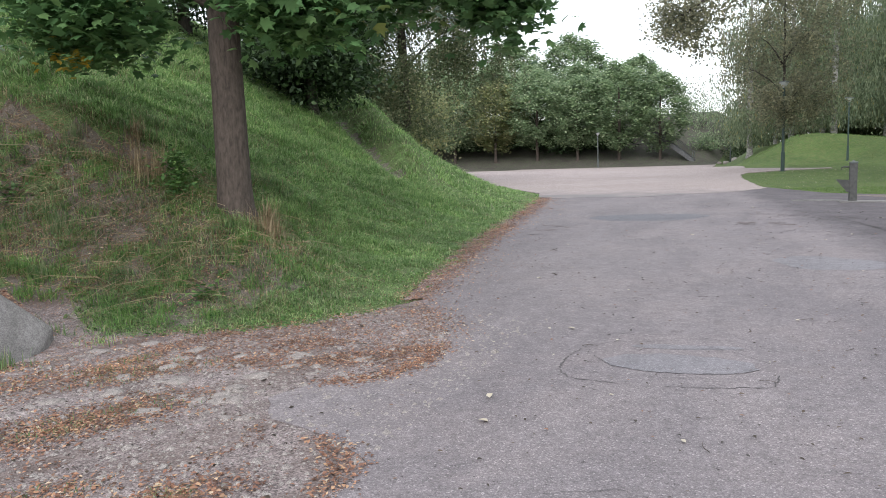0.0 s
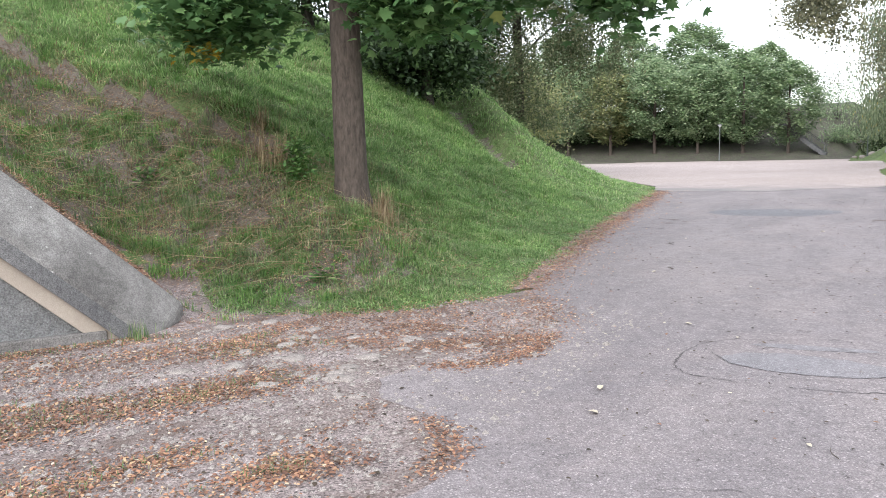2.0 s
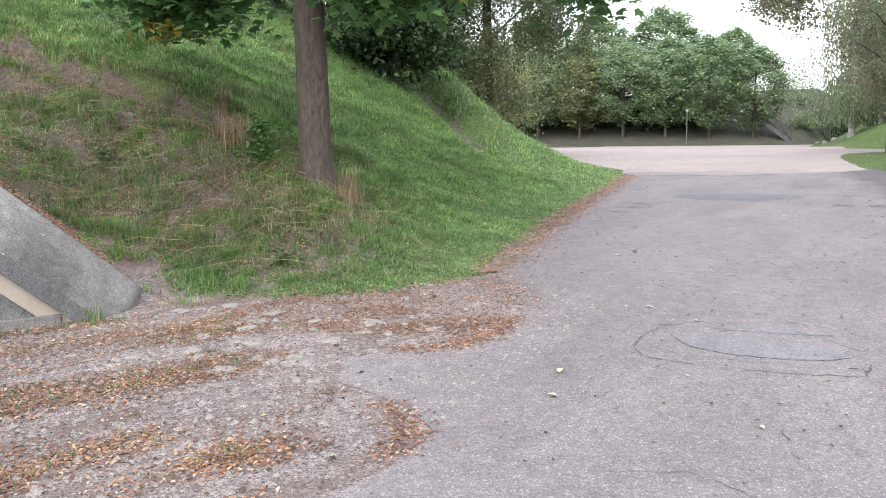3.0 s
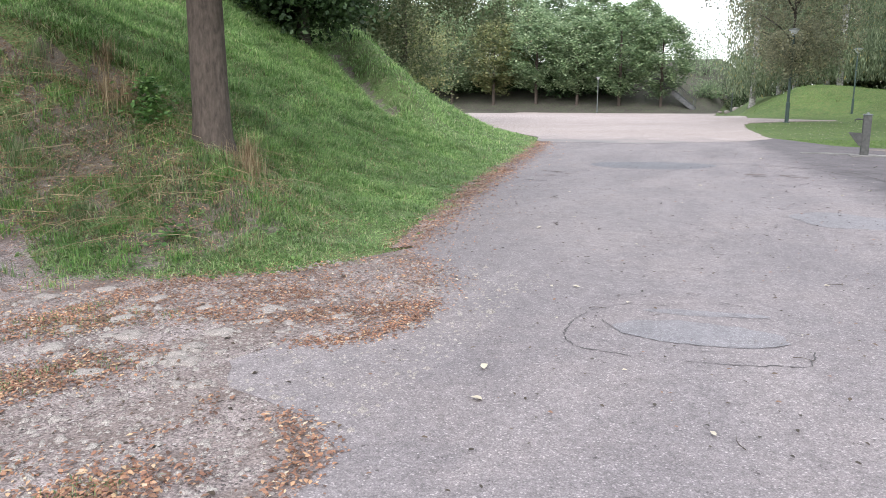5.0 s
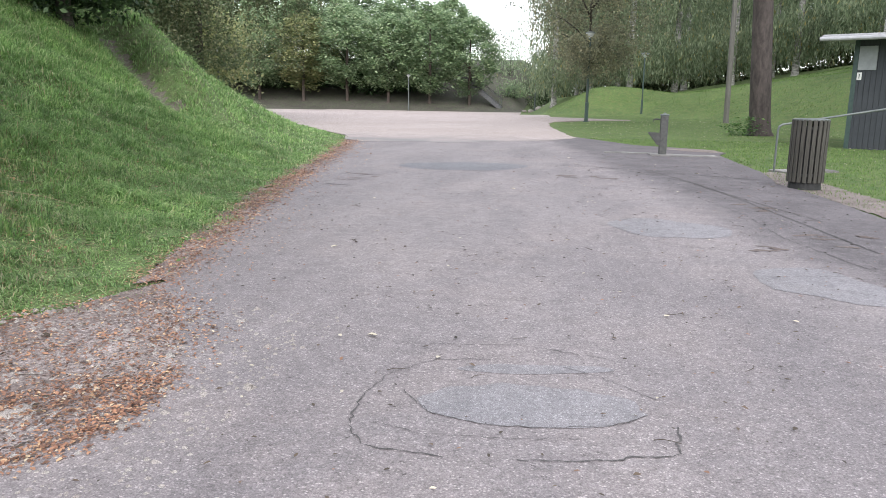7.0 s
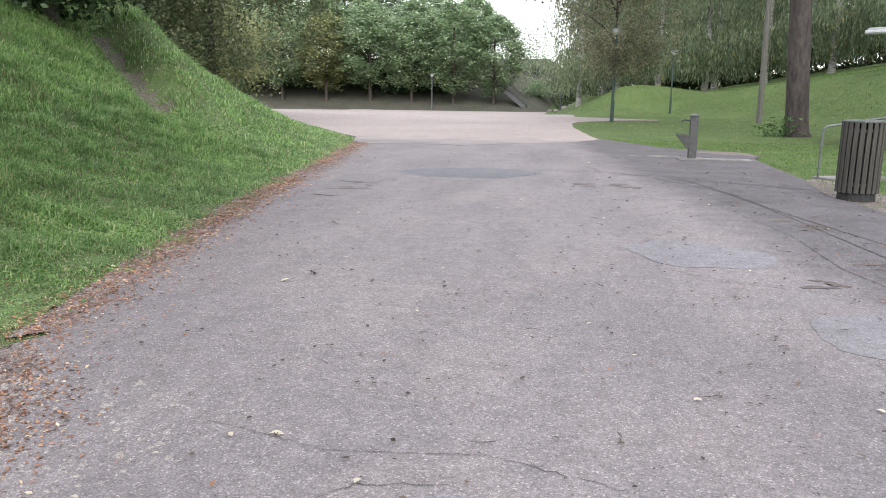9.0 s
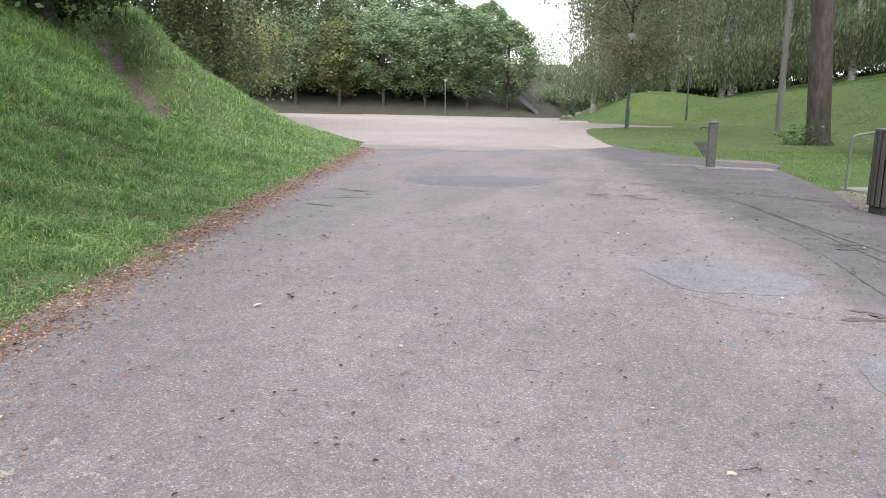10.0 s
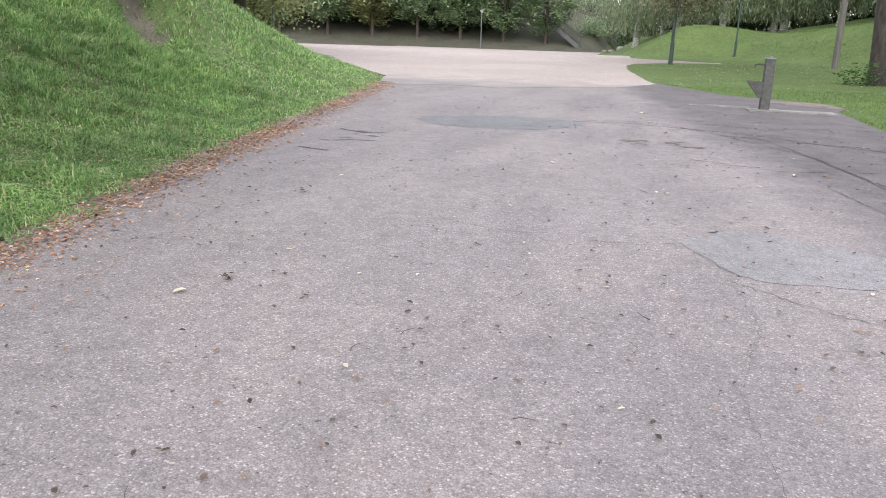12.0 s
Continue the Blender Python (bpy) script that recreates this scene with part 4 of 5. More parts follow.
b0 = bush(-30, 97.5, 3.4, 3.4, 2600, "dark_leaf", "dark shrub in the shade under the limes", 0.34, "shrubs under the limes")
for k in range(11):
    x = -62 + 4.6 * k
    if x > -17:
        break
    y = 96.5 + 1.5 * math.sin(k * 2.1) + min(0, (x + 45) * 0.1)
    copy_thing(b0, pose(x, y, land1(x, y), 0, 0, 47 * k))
for x, y, r, h, mat in ((-8.4, 97, 2.0, 2.4, "lime"), (-6.6, 103, 2.6, 3.6, "weeping"), (-9.8, 106, 3.0, 4.4, "lime"), (-4.6, 101, 2.2, 3.6, "dark_leaf"), (-13.0, 112, 4.0, 6.2, "weeping"),
                        (-7.0, 114, 3.6, 5.2, "lime"), (-2.0, 96, 2.4, 3.8, "dark_leaf")):
    bush(x, y, r, h, 1500, mat, "round green shrub at the end of the square", 0.24, "shrubs at the end of the square")

# birches on the right
br = np.random.default_rng(14)


def birch_tree(x, y, height, rad, n, mat="birch", low=2.2, label="drooping birch with a white and black trunk", weep=3.0, lean=(0, 0)):
    c = np.concatenate([ball_clusters(br, 50, (0, 0, height * 0.60), (rad, rad, height * 0.40), 0.3), ball_clusters(br, 34, (0, 0, height * 0.27), (rad * 1.1, rad * 1.1, height * 0.08), 0.4)])
    p = crown_points(br, n, c, 0.65, weep)
    p = p[p[:, 2] > low]
    return tree("birch_tree", (x, y, land1(x, y)), label, (height * 0.92, 0.13 + 0.007 * height), spread_limbs(random.Random(n + int(x)), 6, height * 0.3, height * 0.65, rad * 0.8, height * 0.12, 0.05, lean),
                leaf_mesh("crown", p, br.uniform(0.15, 0.32, len(p)), LEAF_HANG, M[mat], br, 0.6), M["bark_birch"], "birches on the mound", lean)


birches = [birch_tree(-2.6, 68, 14.5, 3.4, 15000, "birch", 0.9), birch_tree(3.5, 66, 15.5, 3.8, 16000, "birch", 0.9), birch_tree(15.2, 46, 13, 3.4, 13000, "birch", 3.4)]
for x, y, k, s, turn in ((0.6, 76, 1, 1.05, 60), (7.5, 70, 0, 1.1, 140), (11.5, 67, 1, 1.0, 210), (16, 66, 0, 1.1, 300), (20.5, 62, 1, 1.05, 20), (25, 60, 0, 1.15, 80), (9.5, 80, 1, 1.2, 170),
                         (17, 78, 0, 1.25, 250), (24, 76, 1, 1.25, 320), (31, 66, 0, 1.2, 40), (17.8, 43.5, 2, 1.0, 120), (21, 48, 2, 1.1, 220), (20.5, 37, 2, 1.0, 60), (3.4, 84, 0, 1.2, 100),
                         (28, 50, 1, 1.1, 10), (34, 56, 1, 1.2, 190), (26, 40, 0, 1.1, 130), (25, 28, 2, 1.1, 15), (-0.8, 88, 1, 1.0, 35)):
    t = copy_thing(birches[k], pose(x, y, land1(x, y), 0, 0, turn))
    t.scale = (s, s, s)
w0 = bush(6, 88, 4.0, 5.0, 4000, "weeping", "grey-green wood edge behind the birches", 0.36, "wood edge behind the birches")
for k in range(12):
    x = -1 + 3.8 * k
    y = 92 - 1.1 * k + 2 * math.sin(k * 1.7)
    t = copy_thing(w0, pose(x, y, land1(x, y) - 0.3, 0, 0, 61 * k))
    t.scale = (1, 1, 1.35)
    y2 = 104 - 1.0 * k
    t = copy_thing(limes[1 + k % 2], pose(x + 2, y2, land1(x + 2, y2) - 0.3, 0, 0, 33 * k))
    t.scale = (1.2, 1.2, 1.15 + 0.1 * math.sin(k))
    tagged(t, "tall green tree in the wood behind the birches", "tree", "wood behind the birches")

# copper-leaved tree behind the lamp, and the big tree on the lawn
c = np.concatenate([ball_clusters(br, 60, (0.3, 0.4, 8.2), (3.5, 3.3, 5.2), 0.3), ball_clusters(br, 18, (0.2, -0.8, 4.3), (2.2, 2.0, 1.0), 0.3)])
p = crown_points(br, 27000, c, 0.55, 1.6)
tree("copper_tree", (-0.05, 44.6, land1(-0.05, 44.6)), "copper-brown leafy tree with foliage almost to the ground", (11, 0.075), spread_limbs(random.Random(8), 6, 2.5, 6, 2.4, 1.5, 0.06),
     leaf_mesh("crown", p, br.uniform(0.10, 0.17, len(p)), LEAF_OVAL, M["copper"], br), M["bark_dark"])
c = np.concatenate([ball_clusters(br, 130, (0.5, 0, 11.5), (8.5, 7.5, 4.6), 0.4), ball_clusters(br, 34, (-5.6, -1.0, 7.7), (3.0, 2.0, 1.1), 0.3), ball_clusters(br, 13, (-9.6, -1.6, 6.1), (1.9, 1.2, 1.3), 0.2)])
p = crown_points(br, 72000, c, 0.40)
p = p[p[:, 2] > 3.9]
big_limbs = spread_limbs(random.Random(9), 7, 7.5, 9.5, 7, 3.2, 0.20)
big_limbs += [([(0, 0, 5.6), (-1.2, -0.2, 7.0), (-4.5, -0.8, 8.2), (-7.5, -1.3, 7.6), (-10.2, -1.8, 6.0)], 0.26), ([(-0.1, 0, 6.0), (1.6, -0.3, 8.0), (4.5, -0.6, 9.6)], 0.22)]
tree("plane_tree", (6.15, 31.6, land1(6.15, 31.6)), "large old tree with thick reddish brown trunk and copper-green crown", (12.5, 0.375), big_limbs,
     leaf_mesh("crown", p, br.uniform(0.09, 0.17, len(p)), LEAF_OVAL, M["copper"], br), M["bark_red"], "", (-0.075, 0))


# ---- things on the right ----
def street_lamp(x, y, h, mat, r=0.045, head=0.24):
    ob = holder("street_lamp", pose(x, y, land1(x, y)), "park lamp post with an upturned cone lamp head", "street lamp", "park lamps")
    part("pole", tube([(0, 0, -0.1), (0, 0, 1.0), (0, 0, 1.02), (0, 0, h - 0.3)], [r * 1.5, r * 1.5, r, r * 0.9], 12), M[mat], ob)
    part("lamp_cone", tube([(0, 0, h - 0.32), (0, 0, h - 0.05)], [r, head], 16), M["lamp_glass"], ob, "frosted cone of the lamp head")
    part("lamp_cap", tube([(0, 0, h - 0.05), (0, 0, h), (0, 0, h + 0.03)], [head * 1.08, head, head * 0.3], 16), M["galv"], ob, "flat metal lamp cap")
    part("base_plate", tube([(0, 0, -0.02), (0, 0, 0.04)], [r * 2.6, r * 2.4], 12), M[mat], ob)
    return ob


street_lamp(-0.05, 43.2, 4.6, "green_paint", 0.065)
street_lamp(3.9, 57.5, 4.2, "green_paint", 0.05, 0.28)
street_lamp(-19.8, 88.2, 4.1, "galv", 0.06, 0.26)
street_lamp(-5.6, 93, 3.9, "galv", 0.06, 0.26)
street_lamp(-22.5, 46.5, 3.9, "galv", 0.06, 0.24)
street_lamp(-40.5, 80.0, 3.9, "galv", 0.06, 0.24)

pole = holder("utility_pole", pose(7.4, 45.2, land1(7.4, 45.2), 0, -0.6, 0), "leaning grey wooden utility pole on the lawn", "pole")
part("shaft", tube([(0, 0, -0.3), (0, 0, 4), (0, 0, 9.5)], [0.15, 0.135, 0.11], 14), M["pole_wood"], pole)
part("step_peg", tube([(-0.2, 0, 3.2), (0.2, 0, 3.2)], [0.012, 0.012], 8), M["galv"], pole, "steel step peg")

# water pump
pump = holder("water_pump", pose(1.50, 20.2, 0.02), "grey iron standpipe with a spout and a catch bowl", "water pump")
part("post", box((-0.095, -0.09, 0), (0.095, 0.09, 1.03), 0.02), M["pump"], pump)
part("cap", box((-0.108, -0.10, 1.03), (0.108, 0.10, 1.07), 0.012), M["galv"], pump, "pale flat cap")
part("finial", tube([(0, 0, 1.07), (0, 0, 1.09), (0, 0, 1.11)], [0.045, 0.04, 0.015], 10), M["galv"], pump)
part("spout", tube([(-0.10, 0, 0.93), (-0.22, 0, 0.94), (-0.27, 0, 0.92), (-0.275, 0, 0.86)], [0.02, 0.02, 0.02, 0.018], 8), M["pump"], pump)
bm = bmesh.new()
bowl = [[bm.verts.new(q) for q in ((-0.10, -0.12, 0.28), (-0.10, 0.12, 0.28), (-0.14, 0.12, 0.28), (-0.14, -0.12, 0.28))],
        [bm.verts.new(q) for q in ((-0.10, -0.14, 0.58), (-0.10, 0.14, 0.58), (-0.38, 0.14, 0.60), (-0.38, -0.14, 0.60))]]
for k in range(4):
    bm.faces.new((bowl[0][k], bowl[0][(k + 1) % 4], bowl[1][(k + 1) % 4], bowl[1][k]))
bm.faces.new(bowl[0][::-1])
bmesh.ops.recalc_face_normals(bm, faces=bm.faces)
bmesh.ops.solidify(bm, geom=bm.faces[:], thickness=0.012)
part("bowl", bm, M["pump"], pump, "dark wedge-shaped catch bowl")
part("base", box((-0.3, -0.25, -0.03), (0.3, 0.25, 0.03), 0.01), M["concrete"], pump, "small concrete base")
for x0, y0, w, dpt, rot in ((0.75, 20.6, 0.55, 0.18, -6), (1.95, 20.1, 0.75, 0.22, 4), (3.75, 17.05, 0.6, 0.22, 25)):
    slab = new("concrete_slab", bm_mesh("concrete_slab", box((-w, -dpt, -0.05), (w, dpt, 0.012), 0.006), M["concrete"]))
    slab.matrix_world = pose(x0, y0, 0.03, 0, 0, rot)
    tagged(slab, "worn pale concrete slab set in the ground", "slab", "slabs by the road edge")

pump.scale = (0.9, 0.9, 0.88)

# litter bin
BIN_AT = (2.97, 14.15)
bin_ob = holder("litter_bin", pose(*BIN_AT, 0.05, 0, 0, 12), "round litter bin clad in weathered grey wooden slats", "litter bin")
slat_bm = box((-0.027, -0.011, 0.07), (0.027, 0.011, 1.0), 0.005)
slat_me = bm_mesh("slat", slat_bm, M["slat"])
NS = 21
for k in range(NS):
    a = 2 * math.pi * k / NS
    s = under(new("slat", slat_me), bin_ob)
    s.matrix_basis = pose(0.25 * math.cos(a), 0.25 * math.sin(a), 0.0, 0, 0, math.degrees(a) + 90)
part("liner", tube([(0, 0, 0.03), (0, 0, 0.9)], [0.205, 0.215], 28), M["black"], bin_ob, "dark inner liner")
for z in (0.16, 0.86):
    part("hoop", tube([(0, 0, z), (0, 0, z + 0.04)], [0.236, 0.236], 28), M["pump"], bin_ob)
part("lid", tube([(0, 0, 0.985), (0, 0, 1.005), (0, 0, 1.015)], [0.262, 0.262, 0.20], 28), M["galv"], bin_ob, "flat pale rim and lid")
part("foot", tube([(0, 0, -0.04), (0, 0, 0.075)], [0.235, 0.225], 28), M["black"], bin_ob, "round dark foot ring")

# handrail
rail = holder("handrail", pose(3.15, 16.75, 0), "bent galvanised pipe handrail on posts", "handrail")
part("post", tube([(0, 0, -0.1), (0, 0, 0.78), (0.02, 0, 0.86)], [0.02, 0.02, 0.02], 10), M["galv"], rail)
part("pipe", tube([(0.02, 0, 0.85), (0.07, 0.01, 0.885), (1.5, 0.3, 1.12), (3.9, 0.9, 1.5)], [0.02] * 4, 10), M["galv"], rail)
part("post", tube([(2.9, 0.66, -0.1), (2.9, 0.66, 1.34)], [0.024, 0.024], 10), M["galv"], rail)

# dark shed
shed = holder("shed", pose(6.95, 24.9, 0.0, 0, 0, -34), "dark boarded shed with a pale flat roof edge", "shed")
W, D, H = 6.0, 4.5, 2.95
part("wall", box((0.02, 0.02, -0.1), (W, D, H), 0.0), M["shed"], shed)
board_me = bm_mesh("board", box((0.004, -0.008, 0.0), (0.136, 0.014, H - 0.01), 0.004), M["shed"])
for k in range(int(W / 0.14)):
    s = under(new("board", board_me), shed)
    s.matrix_basis = pose(0.02 + 0.14 * k, 0, 0)
for k in range(int(D / 0.14)):
    s = under(new("board", board_me), shed)
    s.matrix_basis = pose(0.0, 0.16 + 0.14 * k, 0, 0, 0, -90)
part("corner_post", box((-0.03, -0.03, -0.1), (0.09, 0.09, H), 0.006), M["green_paint"], shed)
part("roof", box((-0.65, -0.7, H + 0.02), (W + 0.5, D + 0.5, H + 0.12), 0.01), M["roof"], shed)
part("fascia", box((-0.68, -0.74, H - 0.02), (W + 0.5, -0.70, H + 0.10), 0.008), M["roof"], shed, "pale grey roof edge board")
part("gutter", tube([(-0.7, -0.80, H + 0.0), (W + 0.5, -0.80, H + 0.0)], [0.06, 0.06], 10), M["roof"], shed)
part("notice_board", box((0.10, -0.04, 2.14), (0.56, -0.01, 2.78), 0.01), M["board"], shed, "pale grey notice board")
sign = part("sign", box((0.10, -0.03, 1.88), (0.22, -0.012, 2.08), 0.005), M["white"], shed, "small white sign with a dark mark")
part("sign_mark", box((0.15, -0.034, 1.92), (0.17, -0.03, 2.04)), M["black"], sign)

# stairs up the far bank
SX, SY = -9.6, 92.5
stairs = holder("stairs", pose(SX, SY, land1(SX, SY)), "long concrete stairway with pale handrails up the wooded bank", "stairs")
step_me = bm_mesh("step", box((-0.18, -0.9, -0.5), (0.18, 0.9, 0.0), 0.01), M["concrete_dark"])
for k in range(30):
    s = under(new("step", step_me), stairs)
    s.matrix_basis = pose(-0.24 * k, 0.1 * k, 0.18 * (k + 1))
for side in (-1.0, 1.0):
    part("rail", tube([(0.2, side, 0.9), (-7.0, side + 2.9, 6.3)], [0.04, 0.04], 8), M["pump"], stairs)
    for k in range(5):
        part("rail_post", tube([(-1.6 * k, side + 0.66 * k, 1.2 * k), (-1.6 * k, side + 0.66 * k, 1.2 * k + 1.0)], [0.03, 0.03], 6), M["galv"], stairs)
for x, y, s in ((-5.9, 90.5, 0.35), (-5.0, 91.2, 0.45), (-4.3, 90.8, 0.3), (-6.7, 91.4, 0.28)):
    bm = bmesh.new()
    bmesh.ops.create_icosphere(bm, subdivisions=2, radius=s)
    for v in bm.verts:
        v.co *= 1 + 0.25 * noise.noise(v.co * 2.5 + Vector((x, y, 0)))
        v.co.z *= 0.75
    ob = new("boulder", bm_mesh("boulder", bm, M["stone"], True))
    ob.location = (x, y, land1(x, y) + s * 0.35)
    tagged(ob, "grey boulder at the edge of the square", "boulder", "boulders at the edge of the square")


# ---- grass ----
gr = np.random.default_rng(21)


def spots(n, x0, x1, y0, y1):
    return gr.uniform(x0, x1, n), gr.uniform(y0, y1, n)


def lumps(x, y, s):
    return np.array([noise.noise(Vector((a * s, b * s, 3.3))) for a, b in zip(x, y)])


def dryness(x, y):
    """How dry and trodden the bank is: most so beside the wall and round the young maple."""
    d = away(LEFT_EDGE, x, y)
    below = step01(0.5, 0.0, np.where(x < -7.2, away(TRACK, x, y), -1))
    return 0.66 * step01(9.4, 5.8, y + 0.55 * (x + 5.0)) * (0.35 + 0.65 * step01(0.4, 1.5, d)) * (0.12 + 0.88 * below) + 0.40 * lumps(x, y, 1.3) * step01(0.2, 0.8, d)


def stuff(name, me, label, category):
    return tagged(new(name, me), label, category, "", "stuff")


def on_land(x, y):
    return np.stack([x, y, land(x, y) - 0.005], 1)


# bank, near part
x, y = spots(520000, -14.5, -3.0, 4.2, 17)
d = away(LEFT_EDGE, x, y)
far = np.hypot(x, y)
keep = (d > -0.10 + 0.16 * waves(x * 3, y * 3) + 0.10 * gr.uniform(-1, 1, len(x))) & (gr.uniform(0, 1, len(x)) < np.clip(9.5 / far, 0, 1) ** 1.3) \
    & (gr.uniform(0, 1, len(x)) < 0.25 + 0.75 * step01(-0.1, 0.7, d))
x, y, d = x[keep], y[keep], d[keep]
dry = dryness(x, y)
u = (x - WALL_AT[0]) * WALL_U[0] + (y - WALL_AT[1]) * WALL_U[1]
bare = ((track(x, y) < 0.15) & (gr.uniform(0, 1, len(x)) < 0.8)) | ((dry > 0.5) & (gr.uniform(0, 1, len(x)) < 0.6)) | ((u < 0.95) & (d < 1.6))
x, y, d, dry = x[~bare], y[~bare], d[~bare], dry[~bare]
pick = gr.uniform(0, 1, len(x))
green = pick > np.clip(dry * 1.1 + 0.03, 0.03, 0.86)
tuss = np.clip(1 + 1.3 * lumps(x, y, 2.6), 0.35, 1.9)
lush = np.clip(away(TRACK, x, y) - 0.1, 0, 1)
h = np.clip(0.03 + 0.026 * np.maximum(d, 0), 0.03, 0.075) * gr.uniform(0.4, 1.4, len(x)) * tuss * (1 + 0.25 * lush)
dist = np.hypot(x, y)
wd = 0.0032 + 0.0008 * dist
stuff("grass", blade_mesh("grass", on_land(x[green], y[green]), h[green], wd[green], M["grass"], gr, 2.0, 1.7), "lush green grass on the bank", "grass")
dg = ~green
half = gr.uniform(0, 1, len(x)) < 0.76
stuff("dry_grass", blade_mesh("dry_grass", on_land(x[dg & half], y[dg & half]), h[dg & half] * 1.25, wd[dg & half], M["bankgrass"], gr, 1.4, 1.7), "olive half-dry grass on the trodden bank", "grass")
stuff("straw", blade_mesh("straw", on_land(x[dg & ~half], y[dg & ~half]), h[dg & ~half] * 1.2, wd[dg & ~half] * 0.8, M["straw"], gr, 1.2), "pale dry straw lying on the bank", "grass")
# tussocks of fresh grass on the trodden slope
cx, cy = spots(900, -12, -4.6, 4.4, 9.0)
ok = (away(LEFT_EDGE, cx, cy) > 0.4) & (dryness(cx, cy) > 0.2) & (track(cx, cy) > 0.15)
cx, cy = cx[ok][:230], cy[ok][:230]
size = gr.uniform(0.5, 1.5, len(cx))
n = 75
x, y = (np.repeat(cx, n) + gr.normal(0, 0.055, len(cx) * n) * np.repeat(size, n)), (np.repeat(cy, n) + gr.normal(0, 0.055, len(cx) * n) * np.repeat(size, n))
stuff("tussocks", blade_mesh("tussocks", on_land(x, y), np.repeat(size, n) * gr.uniform(0.05, 0.14, len(x)), gr.uniform(0.006, 0.011, len(x)), M["tussock"], gr, 0.9), "fresh green tussocks on the trodden slope", "grass")
# broad-leaved weeds that grow through the grass
x, y = spots(26000, -11, -3.2, 4.4, 15)
d = away(LEFT_EDGE, x, y)
keep = (d > 0.0) & (lumps(x, y, 1.7) + 0.35 * step01(2.6, 0.4, d) > gr.uniform(0.1, 0.65, len(x))) & (track(x, y) > 0.3) & (gr.uniform(0, 1, len(x)) < np.clip(9 / np.hypot(x, y), 0, 1) ** 2)
x, y, d = x[keep], y[keep], d[keep]
stuff("ground_weeds", leaf_mesh("ground_weeds", on_land(x, y) + np.stack([0 * x, 0 * x, gr.uniform(0.02, 0.05, len(x)) + 0.05 * step01(0.5, 2, d)], 1), gr.uniform(0.022, 0.06, len(x)), LEAF_OVAL, M["weed"], gr, 0.6),
      "low broad-leaved weeds in the grass", "weeds")
# bank, far part
x, y = spots(240000, -22, -4.6, 13, 44)
d = away(LEFT_EDGE, x, y)
keep = (d > 0) & (gr.uniform(0, 1, len(x)) < np.clip(15 / np.hypot(x, y), 0, 1)) & ((track(x, y) > 0.20) | (gr.uniform(0, 1, len(x)) < 0.30))
x, y, d = x[keep], y[keep], d[keep]
h = np.clip(0.04 + 0.035 * d, 0.04, 0.11) * gr.uniform(0.5, 1.3, len(x)) * np.clip(1 + 1.2 * lumps(x, y, 1.6), 0.4, 1.8)
stuff("far_grass", blade_mesh("far_grass", on_land(x, y), h, 0.004 + 0.0010 * np.hypot(x, y), M["grass"], gr, 1.9, 1.7), "green grass on the far bank", "grass")
# lawns on the right
x, y = spots(60000, -3, 12, 12, 27)
keep = (x > np.interp(y, [12, 14.6, 17.2, 20.6, 21.5, 22.5, 23.3, 25.5, 27.6, 34.7, 41.5, 44, 47, 58], [3.0, 2.75, 2.9, 2.85, 3.2, 2.9, 1.6, 0.4, -0.6, -1.5, -1.6, 2.5, 2.5, -2.4])) \
    & (gr.uniform(0, 1, len(x)) < np.clip(22 / np.hypot(x, y), 0, 1)) & ~((x > 6.6) & (x < 13.2) & (y > 24.6) & (y < 30))
x, y = x[keep], y[keep]
r = np.maximum(away(RIGHT_TOE, x, y), 0)
h = (0.04 + 0.05 * step01(0, 2, r)) * gr.uniform(0.5, 1.4, len(x))
stuff("lawn_grass", blade_mesh("lawn_grass", on_land(x, y), h, 0.003 + 0.0006 * np.hypot(x, y), M["lawn"], gr), "short bright green lawn grass", "grass")
# longer rough grass on the mounds, and pale clover heads in the turf
x, y = spots(60000, -3, 20, 27, 64)
r = away(RIGHT_TOE, x, y)
keep = (x > np.interp(y, [27, 34.7, 41.5, 44, 47, 58], [-0.3, -1.3, -1.4, 2.7, 2.7, -2.2])) & ~((x > 6.4) & (x < 14) & (y < 31))
x, y, r = x[keep], y[keep], r[keep]
h = np.where(r > 0, 0.08, 0.03) * gr.uniform(0.5, 1.4, len(x))
stuff("rough_grass", blade_mesh("rough_grass", on_land(x, y), h, np.where(r > 0, 0.022, 0.016) * gr.uniform(0.6, 1.3, len(x)), M["lawn"], gr, 1.0), "rough bright grass on lawn and mounds", "grass")
x, y = spots(2600, -12, 14, 6, 50)
dl = away(LEFT_EDGE, x, y)
keep = ((dl > 0.05) & (dl < 2.0)) | ((x > np.interp(y, [6, 20, 24, 27, 34.7, 42, 44, 50], [3.4, 3.4, 2.2, -0.3, -1.3, -1.4, 2.7, 2.7])) & (y > 14) & (y < 46))
x, y = x[keep], y[keep]
stuff("clover_heads", leaf_mesh("clover_heads", on_land(x, y) + np.array((0, 0, 0.05)), 0.012 + 0.0012 * np.hypot(x, y), LEAF_CURL, M["pale_leaf"], gr, 0.4), "small pale clover heads and leaves in the grass", "flowers")
